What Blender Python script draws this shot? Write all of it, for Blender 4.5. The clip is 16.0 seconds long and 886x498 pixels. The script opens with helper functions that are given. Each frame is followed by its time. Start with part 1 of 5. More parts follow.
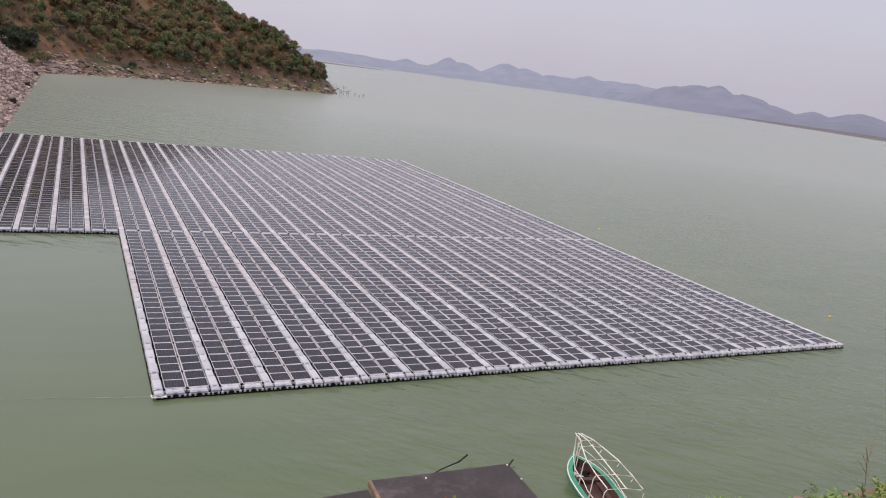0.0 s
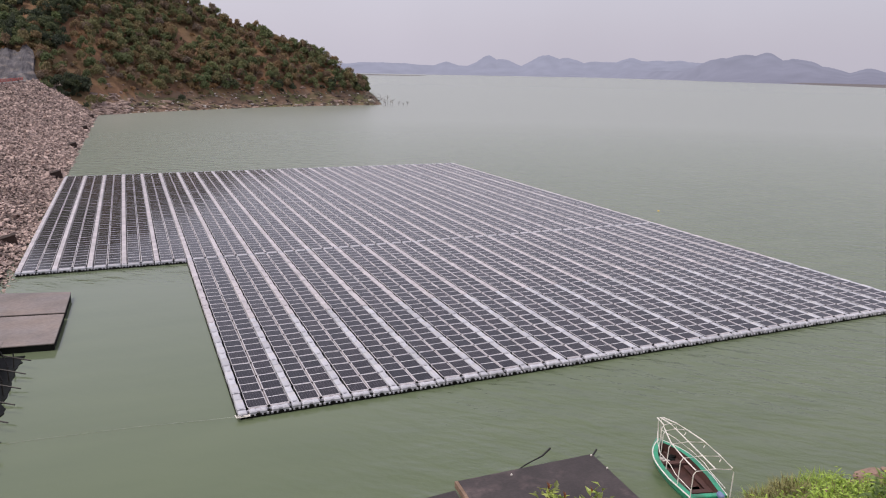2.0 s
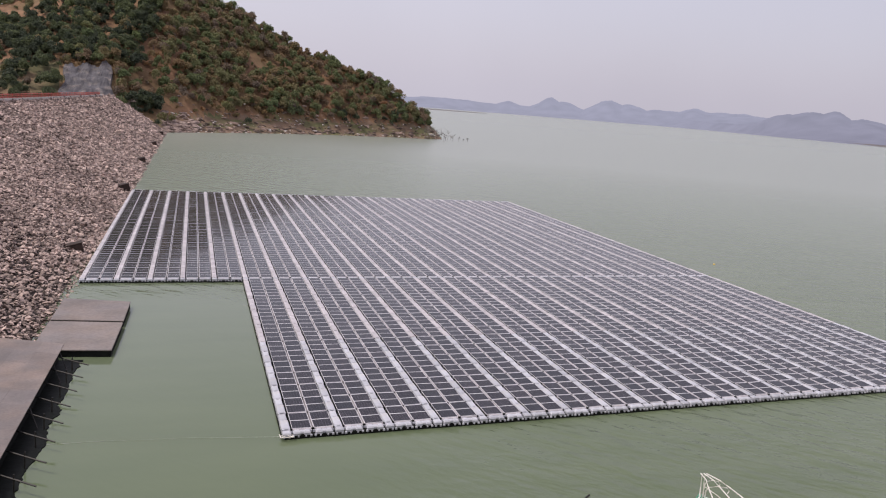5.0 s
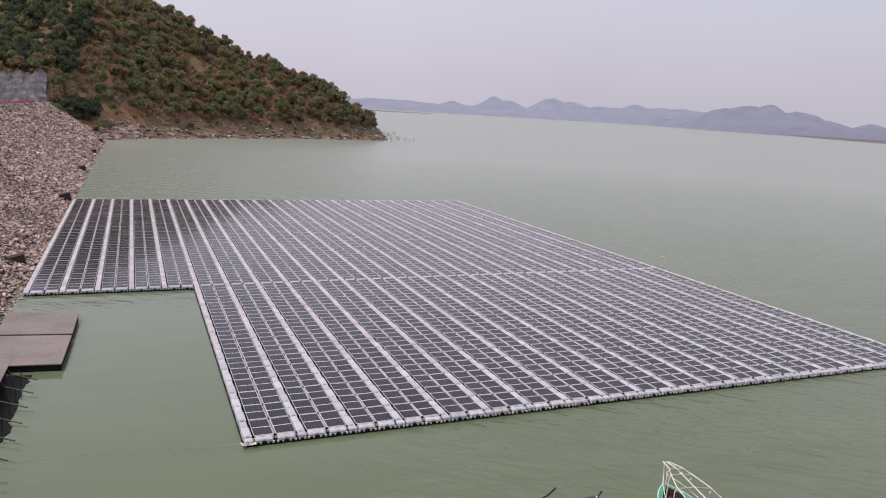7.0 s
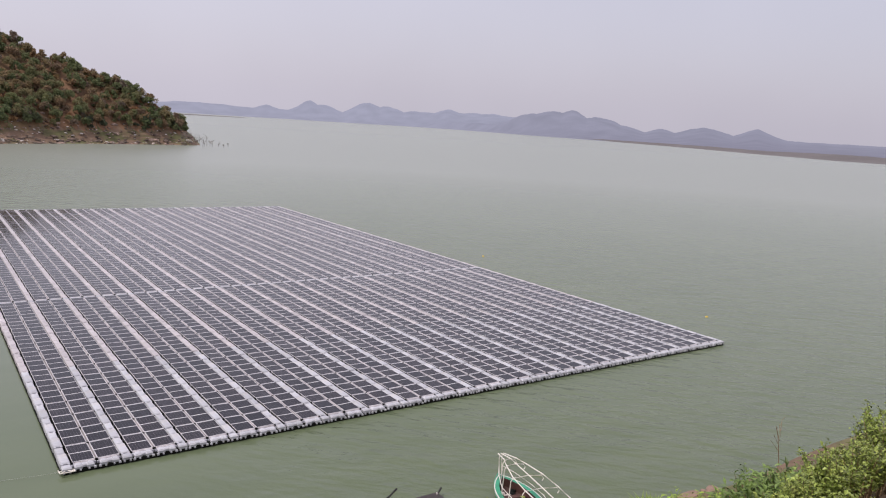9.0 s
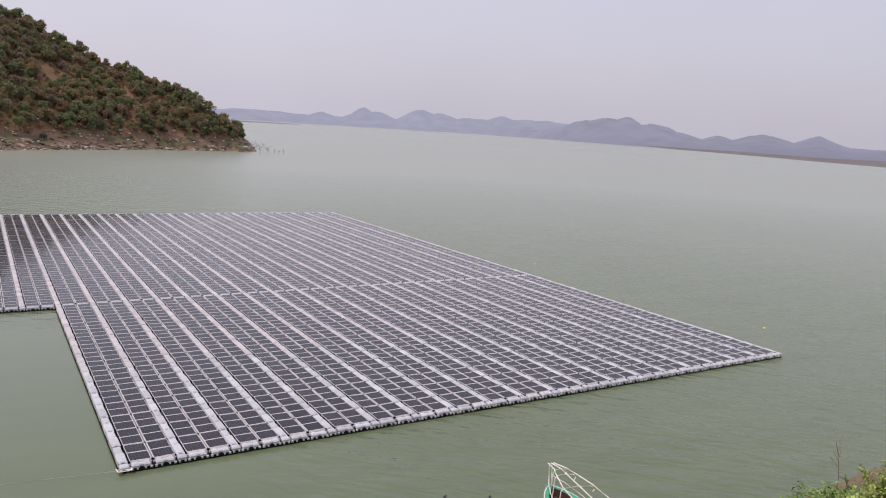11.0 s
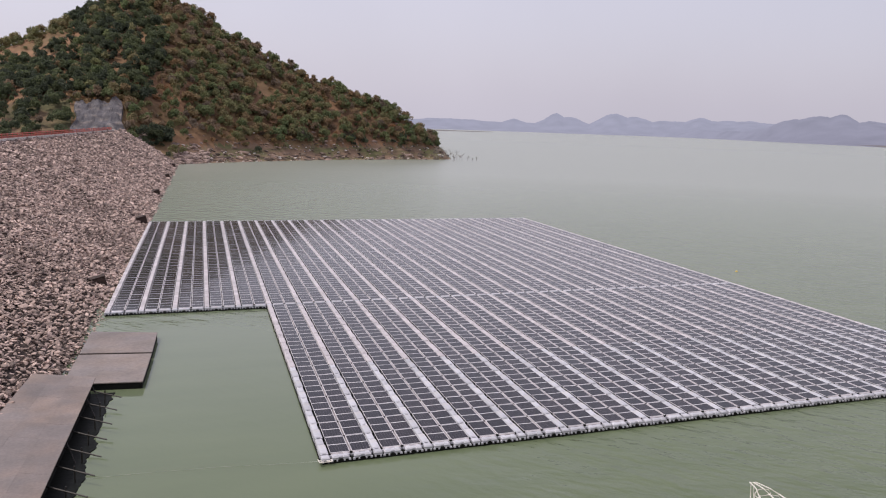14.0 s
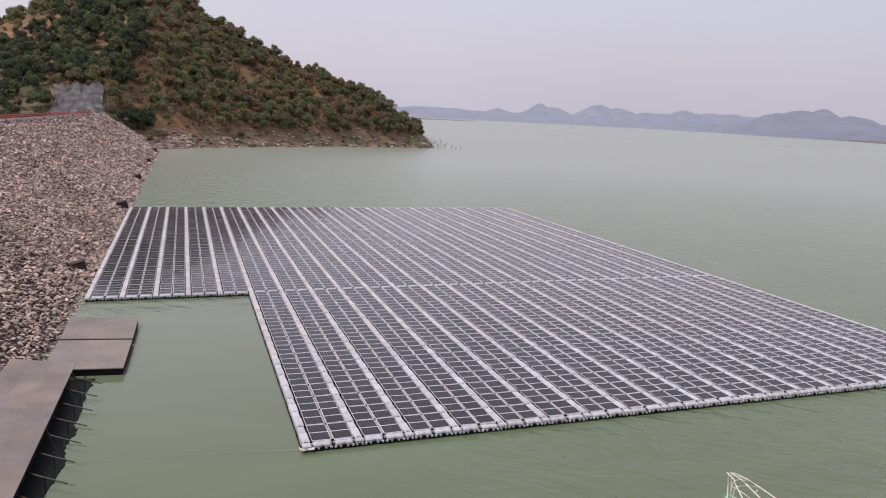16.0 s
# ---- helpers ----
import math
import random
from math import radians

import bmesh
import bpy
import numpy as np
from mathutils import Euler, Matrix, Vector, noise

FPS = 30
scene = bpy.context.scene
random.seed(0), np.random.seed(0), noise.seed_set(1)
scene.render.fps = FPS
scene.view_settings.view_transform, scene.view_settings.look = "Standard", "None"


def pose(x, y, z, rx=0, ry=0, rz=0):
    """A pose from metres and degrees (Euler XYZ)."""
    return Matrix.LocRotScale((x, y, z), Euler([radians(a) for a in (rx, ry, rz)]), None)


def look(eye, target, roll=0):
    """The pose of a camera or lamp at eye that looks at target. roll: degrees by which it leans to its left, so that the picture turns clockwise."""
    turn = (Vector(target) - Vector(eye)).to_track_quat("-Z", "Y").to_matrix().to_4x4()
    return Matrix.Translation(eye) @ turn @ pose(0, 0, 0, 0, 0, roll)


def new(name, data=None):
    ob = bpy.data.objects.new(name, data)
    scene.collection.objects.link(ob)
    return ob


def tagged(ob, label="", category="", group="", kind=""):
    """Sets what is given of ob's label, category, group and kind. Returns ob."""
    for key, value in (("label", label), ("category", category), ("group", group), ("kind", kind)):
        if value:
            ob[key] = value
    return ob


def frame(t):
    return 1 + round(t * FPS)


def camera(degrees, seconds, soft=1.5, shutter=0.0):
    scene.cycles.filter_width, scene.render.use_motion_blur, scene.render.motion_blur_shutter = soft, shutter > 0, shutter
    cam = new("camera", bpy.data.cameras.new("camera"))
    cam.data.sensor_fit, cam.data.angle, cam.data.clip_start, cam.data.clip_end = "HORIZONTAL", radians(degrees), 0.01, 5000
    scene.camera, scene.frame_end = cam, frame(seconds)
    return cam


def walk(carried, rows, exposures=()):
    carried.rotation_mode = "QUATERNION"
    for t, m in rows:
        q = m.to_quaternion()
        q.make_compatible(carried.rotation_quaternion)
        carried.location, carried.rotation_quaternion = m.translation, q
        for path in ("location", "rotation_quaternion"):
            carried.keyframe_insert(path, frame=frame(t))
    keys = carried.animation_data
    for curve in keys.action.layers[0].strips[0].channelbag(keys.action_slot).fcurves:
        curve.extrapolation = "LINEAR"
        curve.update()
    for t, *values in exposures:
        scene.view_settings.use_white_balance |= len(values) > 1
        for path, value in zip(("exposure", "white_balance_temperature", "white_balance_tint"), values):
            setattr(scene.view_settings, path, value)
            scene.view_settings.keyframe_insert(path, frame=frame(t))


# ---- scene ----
cam = camera(55.98, 16.0, soft=1.1)
PATH = (
    (0, (-8.77, -44.33, 19.53), (15.8, -2.02, 9.28), 7.49),
    (0.5, (-8.83, -44.42, 19.55), (17.54, -3.33, 8.79), 3.69),
    (0.7, (-8.88, -44.37, 19.54), (17.34, -3.23, 8.57), 2.71),
    (1, (-8.96, -44.28, 19.52), (16.3, -2.46, 8.91), 1.73),
    (1.5, (-9.21, -44.44, 19.54), (14.32, -1.49, 9.49), 1.29),
    (2, (-9.1, -44.42, 19.5), (12.4, -0.5, 9.05), 1.03),
    (2.5, (-9.12, -44.4, 19.52), (10.27, 0.35, 8.49), 0.61),
    (3, (-9.18, -44.53, 19.54), (8.09, 1.27, 9.33), 0.44),
    (3.5, (-9.26, -44.62, 19.66), (8.46, 1.02, 9.49), 1.45),
    (4, (-9.41, -44.65, 19.62), (8.7, 1.13, 10.86), 1.85),
    (4.5, (-9.41, -44.78, 19.61), (8.54, 1.03, 10.72), 3.43),
    (5, (-9.53, -44.85, 19.61), (9.29, 0.69, 11.12), 4.49),
    (5.2, (-9.49, -44.79, 19.57), (11.11, 0.02, 11.32), 4.40),
    (7.3, (-10.16, -44.58, 19.49), (11.9, -0.47, 11.26), 2.87),
    (7.5, (-10.24, -44.72, 19.57), (12.68, -1.0, 11.61), 2.54),
    (8, (-10.43, -44.68, 19.48), (18.33, -4.53, 11.65), 2.07),
    (8.2, (-10.6, -44.51, 19.4), (19.68, -5.47, 11.74), 2.59),
    (10.3, (-10.62, -44.12, 19.39), (19.71, -5.0, 12.39), 4.59),
    (10.5, (-10.57, -44.27, 19.46), (19.11, -4.66, 12.4), 4.17),
    (11, (-10.59, -44.22, 19.42), (17.68, -3.6, 12.26), 3.48),
    (11.5, (-10.53, -44.21, 19.37), (16.18, -2.56, 12.16), 3.10),
    (12, (-10.53, -44.14, 19.3), (14.33, -1.37, 12.04), 2.86),
    (12.5, (-10.44, -44.07, 19.26), (12.54, -0.23, 12.18), 2.32),
    (13, (-10.47, -44.1, 19.3), (10.6, 0.65, 12.03), 2.09),
    (13.5, (-10.41, -44.19, 19.29), (9.15, 1.22, 11.85), 2.09),
    (14, (-10.49, -44.16, 19.3), (7.71, 1.83, 11.97), 1.92),
    (14.5, (-10.45, -44.2, 19.23), (6.74, 2.16, 11.79), 1.81),
    (15, (-10.56, -44.16, 19.28), (7.0, 1.74, 10.07), 2.14),
    (15.5, (-10.4, -44.2, 19.3), (6.13, 2.14, 10.39), 2.18),
    (16, (-10.58, -44.16, 19.35), (8.58, 1.33, 11.4), 2.81),
)
walk(cam, [(t, look(eye, target, roll)) for t, eye, target, roll in PATH],
     ((0, 0.0), (4, 0.01), (8, 0.02), (12, 0.04), (16, 0.03)))

# ---- world, sun ----
SUN_EL, SUN_AZ = 60.0, -92.0     # degrees up, and clockwise from +y
world = bpy.data.worlds.new("hazy_sky")
scene.world = world
world.use_nodes = True
wn, wl = world.node_tree.nodes, world.node_tree.links
wn.clear()
sky = wn.new("ShaderNodeTexSky")
sky.sky_type, sky.sun_disc = "NISHITA", False
sky.sun_elevation, sky.sun_rotation = radians(SUN_EL), radians(SUN_AZ)
sky.dust_density, sky.air_density, sky.ozone_density = 6.0, 1.0, 2.0
clear = wn.new("ShaderNodeBackground")
clear.inputs["Strength"].default_value = 0.05
veil = wn.new("ShaderNodeBackground")
veil.inputs["Color"].default_value = (0.59, 0.556, 0.648, 1)
veil.inputs["Strength"].default_value = 0.92
# faint broad unevenness of the high haze
sky_co, haze, thick = wn.new("ShaderNodeTexCoord"), wn.new("ShaderNodeTexNoise"), wn.new("ShaderNodeMapRange")
haze.inputs["Scale"].default_value, haze.inputs["Detail"].default_value = 2.2, 5
thick.inputs["From Min"].default_value, thick.inputs["From Max"].default_value = 0.3, 0.7
thick.inputs["To Min"].default_value, thick.inputs["To Max"].default_value = 0.88, 0.97
wl.new(sky_co.outputs["Generated"], haze.inputs["Vector"])
wl.new(haze.outputs["Fac"], thick.inputs["Value"])
# the haze is brighter towards the sun's side
apart, glow, veil_light = wn.new("ShaderNodeSeparateXYZ"), wn.new("ShaderNodeMapRange"), wn.new("ShaderNodeMath")
glow.inputs["From Min"].default_value, glow.inputs["From Max"].default_value = -0.2, 0.9
glow.inputs["To Min"].default_value, glow.inputs["To Max"].default_value = 1.12, 0.90
veil_light.operation = "MULTIPLY"
wl.new(sky_co.outputs["Generated"], apart.inputs[0])
wl.new(apart.outputs["X"], glow.inputs["Value"])
wl.new(thick.outputs[0], veil_light.inputs[0])
wl.new(glow.outputs[0], veil_light.inputs[1])
wl.new(veil_light.outputs[0], veil.inputs["Strength"])
both = wn.new("ShaderNodeAddShader")
wout = wn.new("ShaderNodeOutputWorld")
wl.new(sky.outputs["Color"], clear.inputs["Color"])
wl.new(clear.outputs[0], both.inputs[0])
wl.new(veil.outputs[0], both.inputs[1])
wl.new(both.outputs[0], wout.inputs["Surface"])
sun = new("sun", bpy.data.lights.new("sun", "SUN"))
sun.data.energy, sun.data.angle, sun.data.color = 2.0, radians(5), (1.0, 0.93, 0.85)
sun.matrix_world = look((0, 0, 0), (-math.sin(radians(SUN_AZ)) * math.cos(radians(SUN_EL)),
                                   -math.cos(radians(SUN_AZ)) * math.cos(radians(SUN_EL)), -math.sin(radians(SUN_EL))))

# ---- materials ----
def material(name, color, rough=0.7, metal=0.0, vary=0.25, scale=1.0, fine=8.0, bump=0.0, bump_scale=20.0,
             random_by="", random_amount=0.25, second=None, second_scale=0.15, second_edge=(0.45, 0.6), ior=1.5, stretch=(1, 1, 1), thin=0.0):
    """A principled surface: base colour, varied at two scales, with a second colour in patches and a fine relief."""
    mat = bpy.data.materials.new(name)
    mat.use_nodes = True
    n, l = mat.node_tree.nodes, mat.node_tree.links
    p = n["Principled BSDF"]
    p.inputs["Roughness"].default_value, p.inputs["Metallic"].default_value = rough, metal
    p.inputs["IOR"].default_value = ior
    co = n.new("ShaderNodeTexCoord")
    mp = n.new("ShaderNodeMapping")
    mp.inputs["Scale"].default_value = stretch
    l.new(co.outputs["Object"], mp.inputs["Vector"])

    def tex(s, detail=4.0):
        t = n.new("ShaderNodeTexNoise")
        t.inputs["Scale"].default_value, t.inputs["Detail"].default_value = s, detail
        l.new(mp.outputs["Vector"], t.inputs["Vector"])
        return t.outputs["Fac"]

    def span(fac, lo, hi, a=0.25, b=0.75):
        r = n.new("ShaderNodeMapRange")
        r.inputs["From Min"].default_value, r.inputs["From Max"].default_value = a, b
        r.inputs["To Min"].default_value, r.inputs["To Max"].default_value = lo, hi
        l.new(fac, r.inputs["Value"])
        return r.outputs["Result"]

    def times(a, b):
        m = n.new("ShaderNodeMath")
        m.operation = "MULTIPLY"
        l.new(a, m.inputs[0])
        l.new(b, m.inputs[1])
        return m.outputs[0]

    value = times(span(tex(scale), 1 - vary, 1 + vary), span(tex(scale * fine, 6), 1 - vary * 0.7, 1 + vary * 0.7))
    if random_by == "object":
        value = times(value, span(n.new("ShaderNodeObjectInfo").outputs["Random"], 1 - random_amount, 1 + random_amount, 0, 1))
    if random_by == "island":
        value = times(value, span(n.new("ShaderNodeNewGeometry").outputs["Random Per Island"], 1 - random_amount, 1 + random_amount, 0, 1))
    base = n.new("ShaderNodeRGB")
    base.outputs[0].default_value = (*color, 1)
    out = base.outputs[0]
    if second:
        mix = n.new("ShaderNodeMix")
        mix.data_type = "RGBA"
        l.new(span(tex(second_scale, 5), 0, 1, *second_edge), mix.inputs["Factor"])
        l.new(out, mix.inputs[6])
        mix.inputs[7].default_value = (*second, 1)
        out = mix.outputs[2]
    mul = n.new("ShaderNodeVectorMath")
    mul.operation = "SCALE"
    l.new(out, mul.inputs[0])
    l.new(value, mul.inputs["Scale"])
    l.new(mul.outputs[0], p.inputs["Base Color"])
    if thin:
        # light that comes through thin leaves
        through_leaf = n.new("ShaderNodeBsdfTranslucent")
        l.new(mul.outputs[0], through_leaf.inputs["Color"])
        blend = n.new("ShaderNodeMixShader")
        blend.inputs[0].default_value = thin
        l.new(p.outputs[0], blend.inputs[1])
        l.new(through_leaf.outputs[0], blend.inputs[2])
        l.new(blend.outputs[0], n["Material Output"].inputs["Surface"])
    if bump:
        b = n.new("ShaderNodeBump")
        b.inputs["Strength"].default_value, b.inputs["Distance"].default_value = bump, 0.05
        l.new(tex(bump_scale, 6), b.inputs["Height"])
        l.new(b.outputs[0], p.inputs["Normal"])
    return mat


def water_material():
    """Milky green lake water with short wind ripples and long lazy swell."""
    mat = bpy.data.materials.new("lake_water")
    mat.use_nodes = True
    n, l = mat.node_tree.nodes, mat.node_tree.links
    p = n["Principled BSDF"]
    p.inputs["IOR"].default_value = 1.333
    co = n.new("ShaderNodeTexCoord")

    def tex(s, stretch, turn, detail):
        mp = n.new("ShaderNodeMapping")
        mp.inputs["Scale"].default_value, mp.inputs["Rotation"].default_value = stretch, (0, 0, radians(turn))
        l.new(co.outputs["Object"], mp.inputs["Vector"])
        t = n.new("ShaderNodeTexNoise")
        t.inputs["Scale"].default_value, t.inputs["Detail"].default_value = s, detail
        l.new(mp.outputs[0], t.inputs["Vector"])
        return t.outputs["Fac"]

    patches = tex(0.02, (1, 0.5, 1), 20, 4)
    streaks = tex(0.25, (0.22, 1, 1), -18, 3)
    ramp = n.new("ShaderNodeMix")
    ramp.data_type = "RGBA"
    ramp.inputs[6].default_value, ramp.inputs[7].default_value = (0.082, 0.110, 0.053, 1), (0.110, 0.139, 0.070, 1)
    avg = n.new("ShaderNodeMath")
    avg.operation = "MULTIPLY_ADD"
    l.new(streaks, avg.inputs[0])
    avg.inputs[1].default_value = 0.5
    half = n.new("ShaderNodeMath")
    half.operation = "MULTIPLY"
    l.new(patches, half.inputs[0])
    half.inputs[1].default_value = 0.5
    l.new(half.outputs[0], avg.inputs[2])
    sharp = n.new("ShaderNodeMapRange")
    sharp.inputs["From Min"].default_value, sharp.inputs["From Max"].default_value = 0.32, 0.68
    l.new(avg.outputs[0], sharp.inputs["Value"])
    l.new(sharp.outputs[0], ramp.inputs["Factor"])
    # paler base colour away from the camera stands in for reflection and haze
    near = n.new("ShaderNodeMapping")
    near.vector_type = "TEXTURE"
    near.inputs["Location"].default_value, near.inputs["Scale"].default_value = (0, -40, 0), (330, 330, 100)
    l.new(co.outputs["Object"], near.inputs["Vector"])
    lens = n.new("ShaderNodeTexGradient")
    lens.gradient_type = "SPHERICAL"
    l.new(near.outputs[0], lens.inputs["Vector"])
    pale_far = n.new("ShaderNodeMix")
    pale_far.data_type = "RGBA"
    pale_far.inputs[6].default_value = (0.250, 0.270, 0.228, 1)
    l.new(ramp.outputs[2], pale_far.inputs[7])
    l.new(lens.outputs["Fac"], pale_far.inputs["Factor"])
    l.new(pale_far.outputs[2], p.inputs["Base Color"])

    def crests(s, long, turn, detail):
        """Wave crests, long times as long as wide, running in one direction."""
        mp = n.new("ShaderNodeMapping")
        mp.vector_type = "TEXTURE"
        mp.inputs["Scale"].default_value, mp.inputs["Rotation"].default_value = (long, 1, 1), (0, 0, radians(turn))
        l.new(co.outputs["Object"], mp.inputs["Vector"])
        t = n.new("ShaderNodeTexNoise")
        t.inputs["Scale"].default_value, t.inputs["Detail"].default_value = s, detail
        l.new(mp.outputs[0], t.inputs["Vector"])
        return t.outputs["Fac"]

    waves = (crests(0.6, 2.3, -52, 2), crests(1.6, 1.6, -40, 3), crests(4.2, 1.3, -35, 2))
    # calmer in the lee between the jetty and the array
    lee = n.new("ShaderNodeMapping")
    lee.vector_type = "TEXTURE"
    lee.inputs["Location"].default_value, lee.inputs["Scale"].default_value = (-6, 12, 0), (24, 42, 10)
    l.new(co.outputs["Object"], lee.inputs["Vector"])
    ball = n.new("ShaderNodeTexGradient")
    ball.gradient_type = "SPHERICAL"
    l.new(lee.outputs[0], ball.inputs["Vector"])
    gloss = n.new("ShaderNodeMapRange")
    gloss.inputs["From Max"].default_value = 0.45
    gloss.inputs["To Min"].default_value, gloss.inputs["To Max"].default_value = 0.27, 0.07
    l.new(ball.outputs["Fac"], gloss.inputs["Value"])
    l.new(gloss.outputs[0], p.inputs["Roughness"])
    prev = None
    for w, (strength, dist) in zip(waves, ((1.0, 0.34), (0.9, 0.11), (0.8, 0.03))):
        b = n.new("ShaderNodeBump")
        b.inputs["Distance"].default_value = dist
        calm = n.new("ShaderNodeMapRange")
        calm.inputs["From Max"].default_value = 0.5
        calm.inputs["To Min"].default_value, calm.inputs["To Max"].default_value = strength, strength * 0.07
        l.new(ball.outputs["Fac"], calm.inputs["Value"])
        l.new(calm.outputs[0], b.inputs["Strength"])
        l.new(w, b.inputs["Height"])
        if prev:
            l.new(prev, b.inputs["Normal"])
        prev = b.outputs[0]
    l.new(prev, p.inputs["Normal"])
    return mat


def cell_material(random_by):
    """Dark cells behind glass, with thin busbars and cell joints drawn by the panel's own coordinates."""
    mat = bpy.data.materials.new("solar_cells")
    mat.use_nodes = True
    n, l = mat.node_tree.nodes, mat.node_tree.links
    p = n["Principled BSDF"]
    p.inputs["Roughness"].default_value, p.inputs["IOR"].default_value = 0.12, 1.25
    # a film of dust that shows at a low angle
    p.inputs["Sheen Weight"].default_value, p.inputs["Sheen Roughness"].default_value = 0.65, 0.12
    p.inputs["Sheen Tint"].default_value = (1.0, 0.87, 0.86, 1)
    uv = n.new("ShaderNodeUVMap")
    brick = n.new("ShaderNodeTexBrick")
    brick.offset, brick.squash = 0.0, 1.0
    brick.inputs["Scale"].default_value, brick.inputs["Mortar Size"].default_value = 1.0, 0.03
    brick.inputs["Brick Width"].default_value, brick.inputs["Row Height"].default_value = 1.0, 1.0
    brick.inputs["Color1"].default_value = brick.inputs["Color2"].default_value = (0.0052, 0.0044, 0.0072, 1)
    brick.inputs["Mortar"].default_value = (0.09, 0.085, 0.10, 1)
    l.new(uv.outputs[0], brick.inputs["Vector"])
    if random_by == "object":
        rnd = n.new("ShaderNodeObjectInfo").outputs["Random"]
    else:
        rnd = n.new("ShaderNodeNewGeometry").outputs["Random Per Island"]
    tint = n.new("ShaderNodeValToRGB")
    tint.color_ramp.elements[0].color, tint.color_ramp.elements[1].color = (0.75, 0.75, 0.85, 1), (1.5, 1.32, 1.3, 1)
    l.new(rnd, tint.inputs[0])
    mul = n.new("ShaderNodeMix")
    mul.data_type, mul.blend_type = "RGBA", "MULTIPLY"
    mul.inputs["Factor"].default_value = 1
    l.new(brick.outputs["Color"], mul.inputs[6])
    l.new(tint.outputs[0], mul.inputs[7])
    dust = n.new("ShaderNodeTexNoise")
    dust.inputs["Scale"].default_value, dust.inputs["Detail"].default_value = 0.9, 5
    co = n.new("ShaderNodeTexCoord")
    l.new(co.outputs["Object"], dust.inputs["Vector"])
    rough = n.new("ShaderNodeMapRange")
    rough.inputs["To Min"].default_value, rough.inputs["To Max"].default_value = 0.05, 0.16
    l.new(dust.outputs["Fac"], rough.inputs["Value"])
    l.new(rough.outputs[0], p.inputs["Roughness"])
    l.new(mul.outputs[2], p.inputs["Base Color"])
    return mat


def leaf_material(name, colours, by_object=False):
    """Leaves of many trees: each tree takes its own colour from a row of colours, each leaf its own tone."""
    mat = bpy.data.materials.new(name)
    mat.use_nodes = True
    n, l = mat.node_tree.nodes, mat.node_tree.links
    p = n["Principled BSDF"]
    p.inputs["Roughness"].default_value = 0.75
    if by_object:
        which = n.new("ShaderNodeObjectInfo").outputs["Random"]
    else:
        tint = n.new("ShaderNodeAttribute")
        tint.attribute_name = "tint"
        which = tint.outputs["Fac"]
    ramp = n.new("ShaderNodeValToRGB")
    el = ramp.color_ramp.elements
    while len(el) < len(colours):
        el.new(0.5)
    for k, c in enumerate(colours):
        el[k].position, el[k].color = k / (len(colours) - 1), (*c, 1)
    l.new(which, ramp.inputs[0])
    tone = n.new("ShaderNodeMapRange")
    tone.inputs["To Min"].default_value, tone.inputs["To Max"].default_value = 0.7, 1.3
    l.new(n.new("ShaderNodeNewGeometry").outputs["Random Per Island"], tone.inputs["Value"])
    mul = n.new("ShaderNodeVectorMath")
    mul.operation = "SCALE"
    l.new(ramp.outputs[0], mul.inputs[0])
    l.new(tone.outputs[0], mul.inputs["Scale"])
    l.new(mul.outputs[0], p.inputs["Base Color"])
    thin = n.new("ShaderNodeBsdfTranslucent")
    l.new(mul.outputs[0], thin.inputs["Color"])
    blend = n.new("ShaderNodeMixShader")
    blend.inputs[0].default_value = 0.5
    l.new(p.outputs[0], blend.inputs[1])
    l.new(thin.outputs[0], blend.inputs[2])
    l.new(blend.outputs[0], n["Material Output"].inputs["Surface"])
    return mat


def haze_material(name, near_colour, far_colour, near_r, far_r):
    """Far land, kilometres of haze painted as its own glow: paler, bluer with distance."""
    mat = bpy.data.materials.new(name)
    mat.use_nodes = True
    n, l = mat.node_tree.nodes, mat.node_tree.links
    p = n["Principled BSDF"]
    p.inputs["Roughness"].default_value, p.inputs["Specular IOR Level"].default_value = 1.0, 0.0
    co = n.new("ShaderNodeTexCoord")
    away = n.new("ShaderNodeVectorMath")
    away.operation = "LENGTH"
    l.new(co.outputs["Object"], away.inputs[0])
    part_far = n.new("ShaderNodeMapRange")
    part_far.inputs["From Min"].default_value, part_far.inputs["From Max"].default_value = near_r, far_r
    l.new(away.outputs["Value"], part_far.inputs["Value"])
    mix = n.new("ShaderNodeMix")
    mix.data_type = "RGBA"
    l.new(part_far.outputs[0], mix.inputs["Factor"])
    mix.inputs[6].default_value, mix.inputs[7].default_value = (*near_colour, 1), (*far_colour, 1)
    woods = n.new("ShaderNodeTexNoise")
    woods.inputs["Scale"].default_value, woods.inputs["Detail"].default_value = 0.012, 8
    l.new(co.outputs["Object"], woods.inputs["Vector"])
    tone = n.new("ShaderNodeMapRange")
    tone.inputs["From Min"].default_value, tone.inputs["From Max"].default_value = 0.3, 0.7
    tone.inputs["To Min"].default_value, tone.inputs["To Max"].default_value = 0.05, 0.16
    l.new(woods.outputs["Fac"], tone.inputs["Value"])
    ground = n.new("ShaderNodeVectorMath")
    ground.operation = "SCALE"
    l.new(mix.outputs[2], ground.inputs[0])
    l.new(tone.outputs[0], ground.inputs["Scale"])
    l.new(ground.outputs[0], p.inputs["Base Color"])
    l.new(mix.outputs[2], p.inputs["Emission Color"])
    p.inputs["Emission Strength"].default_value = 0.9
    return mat


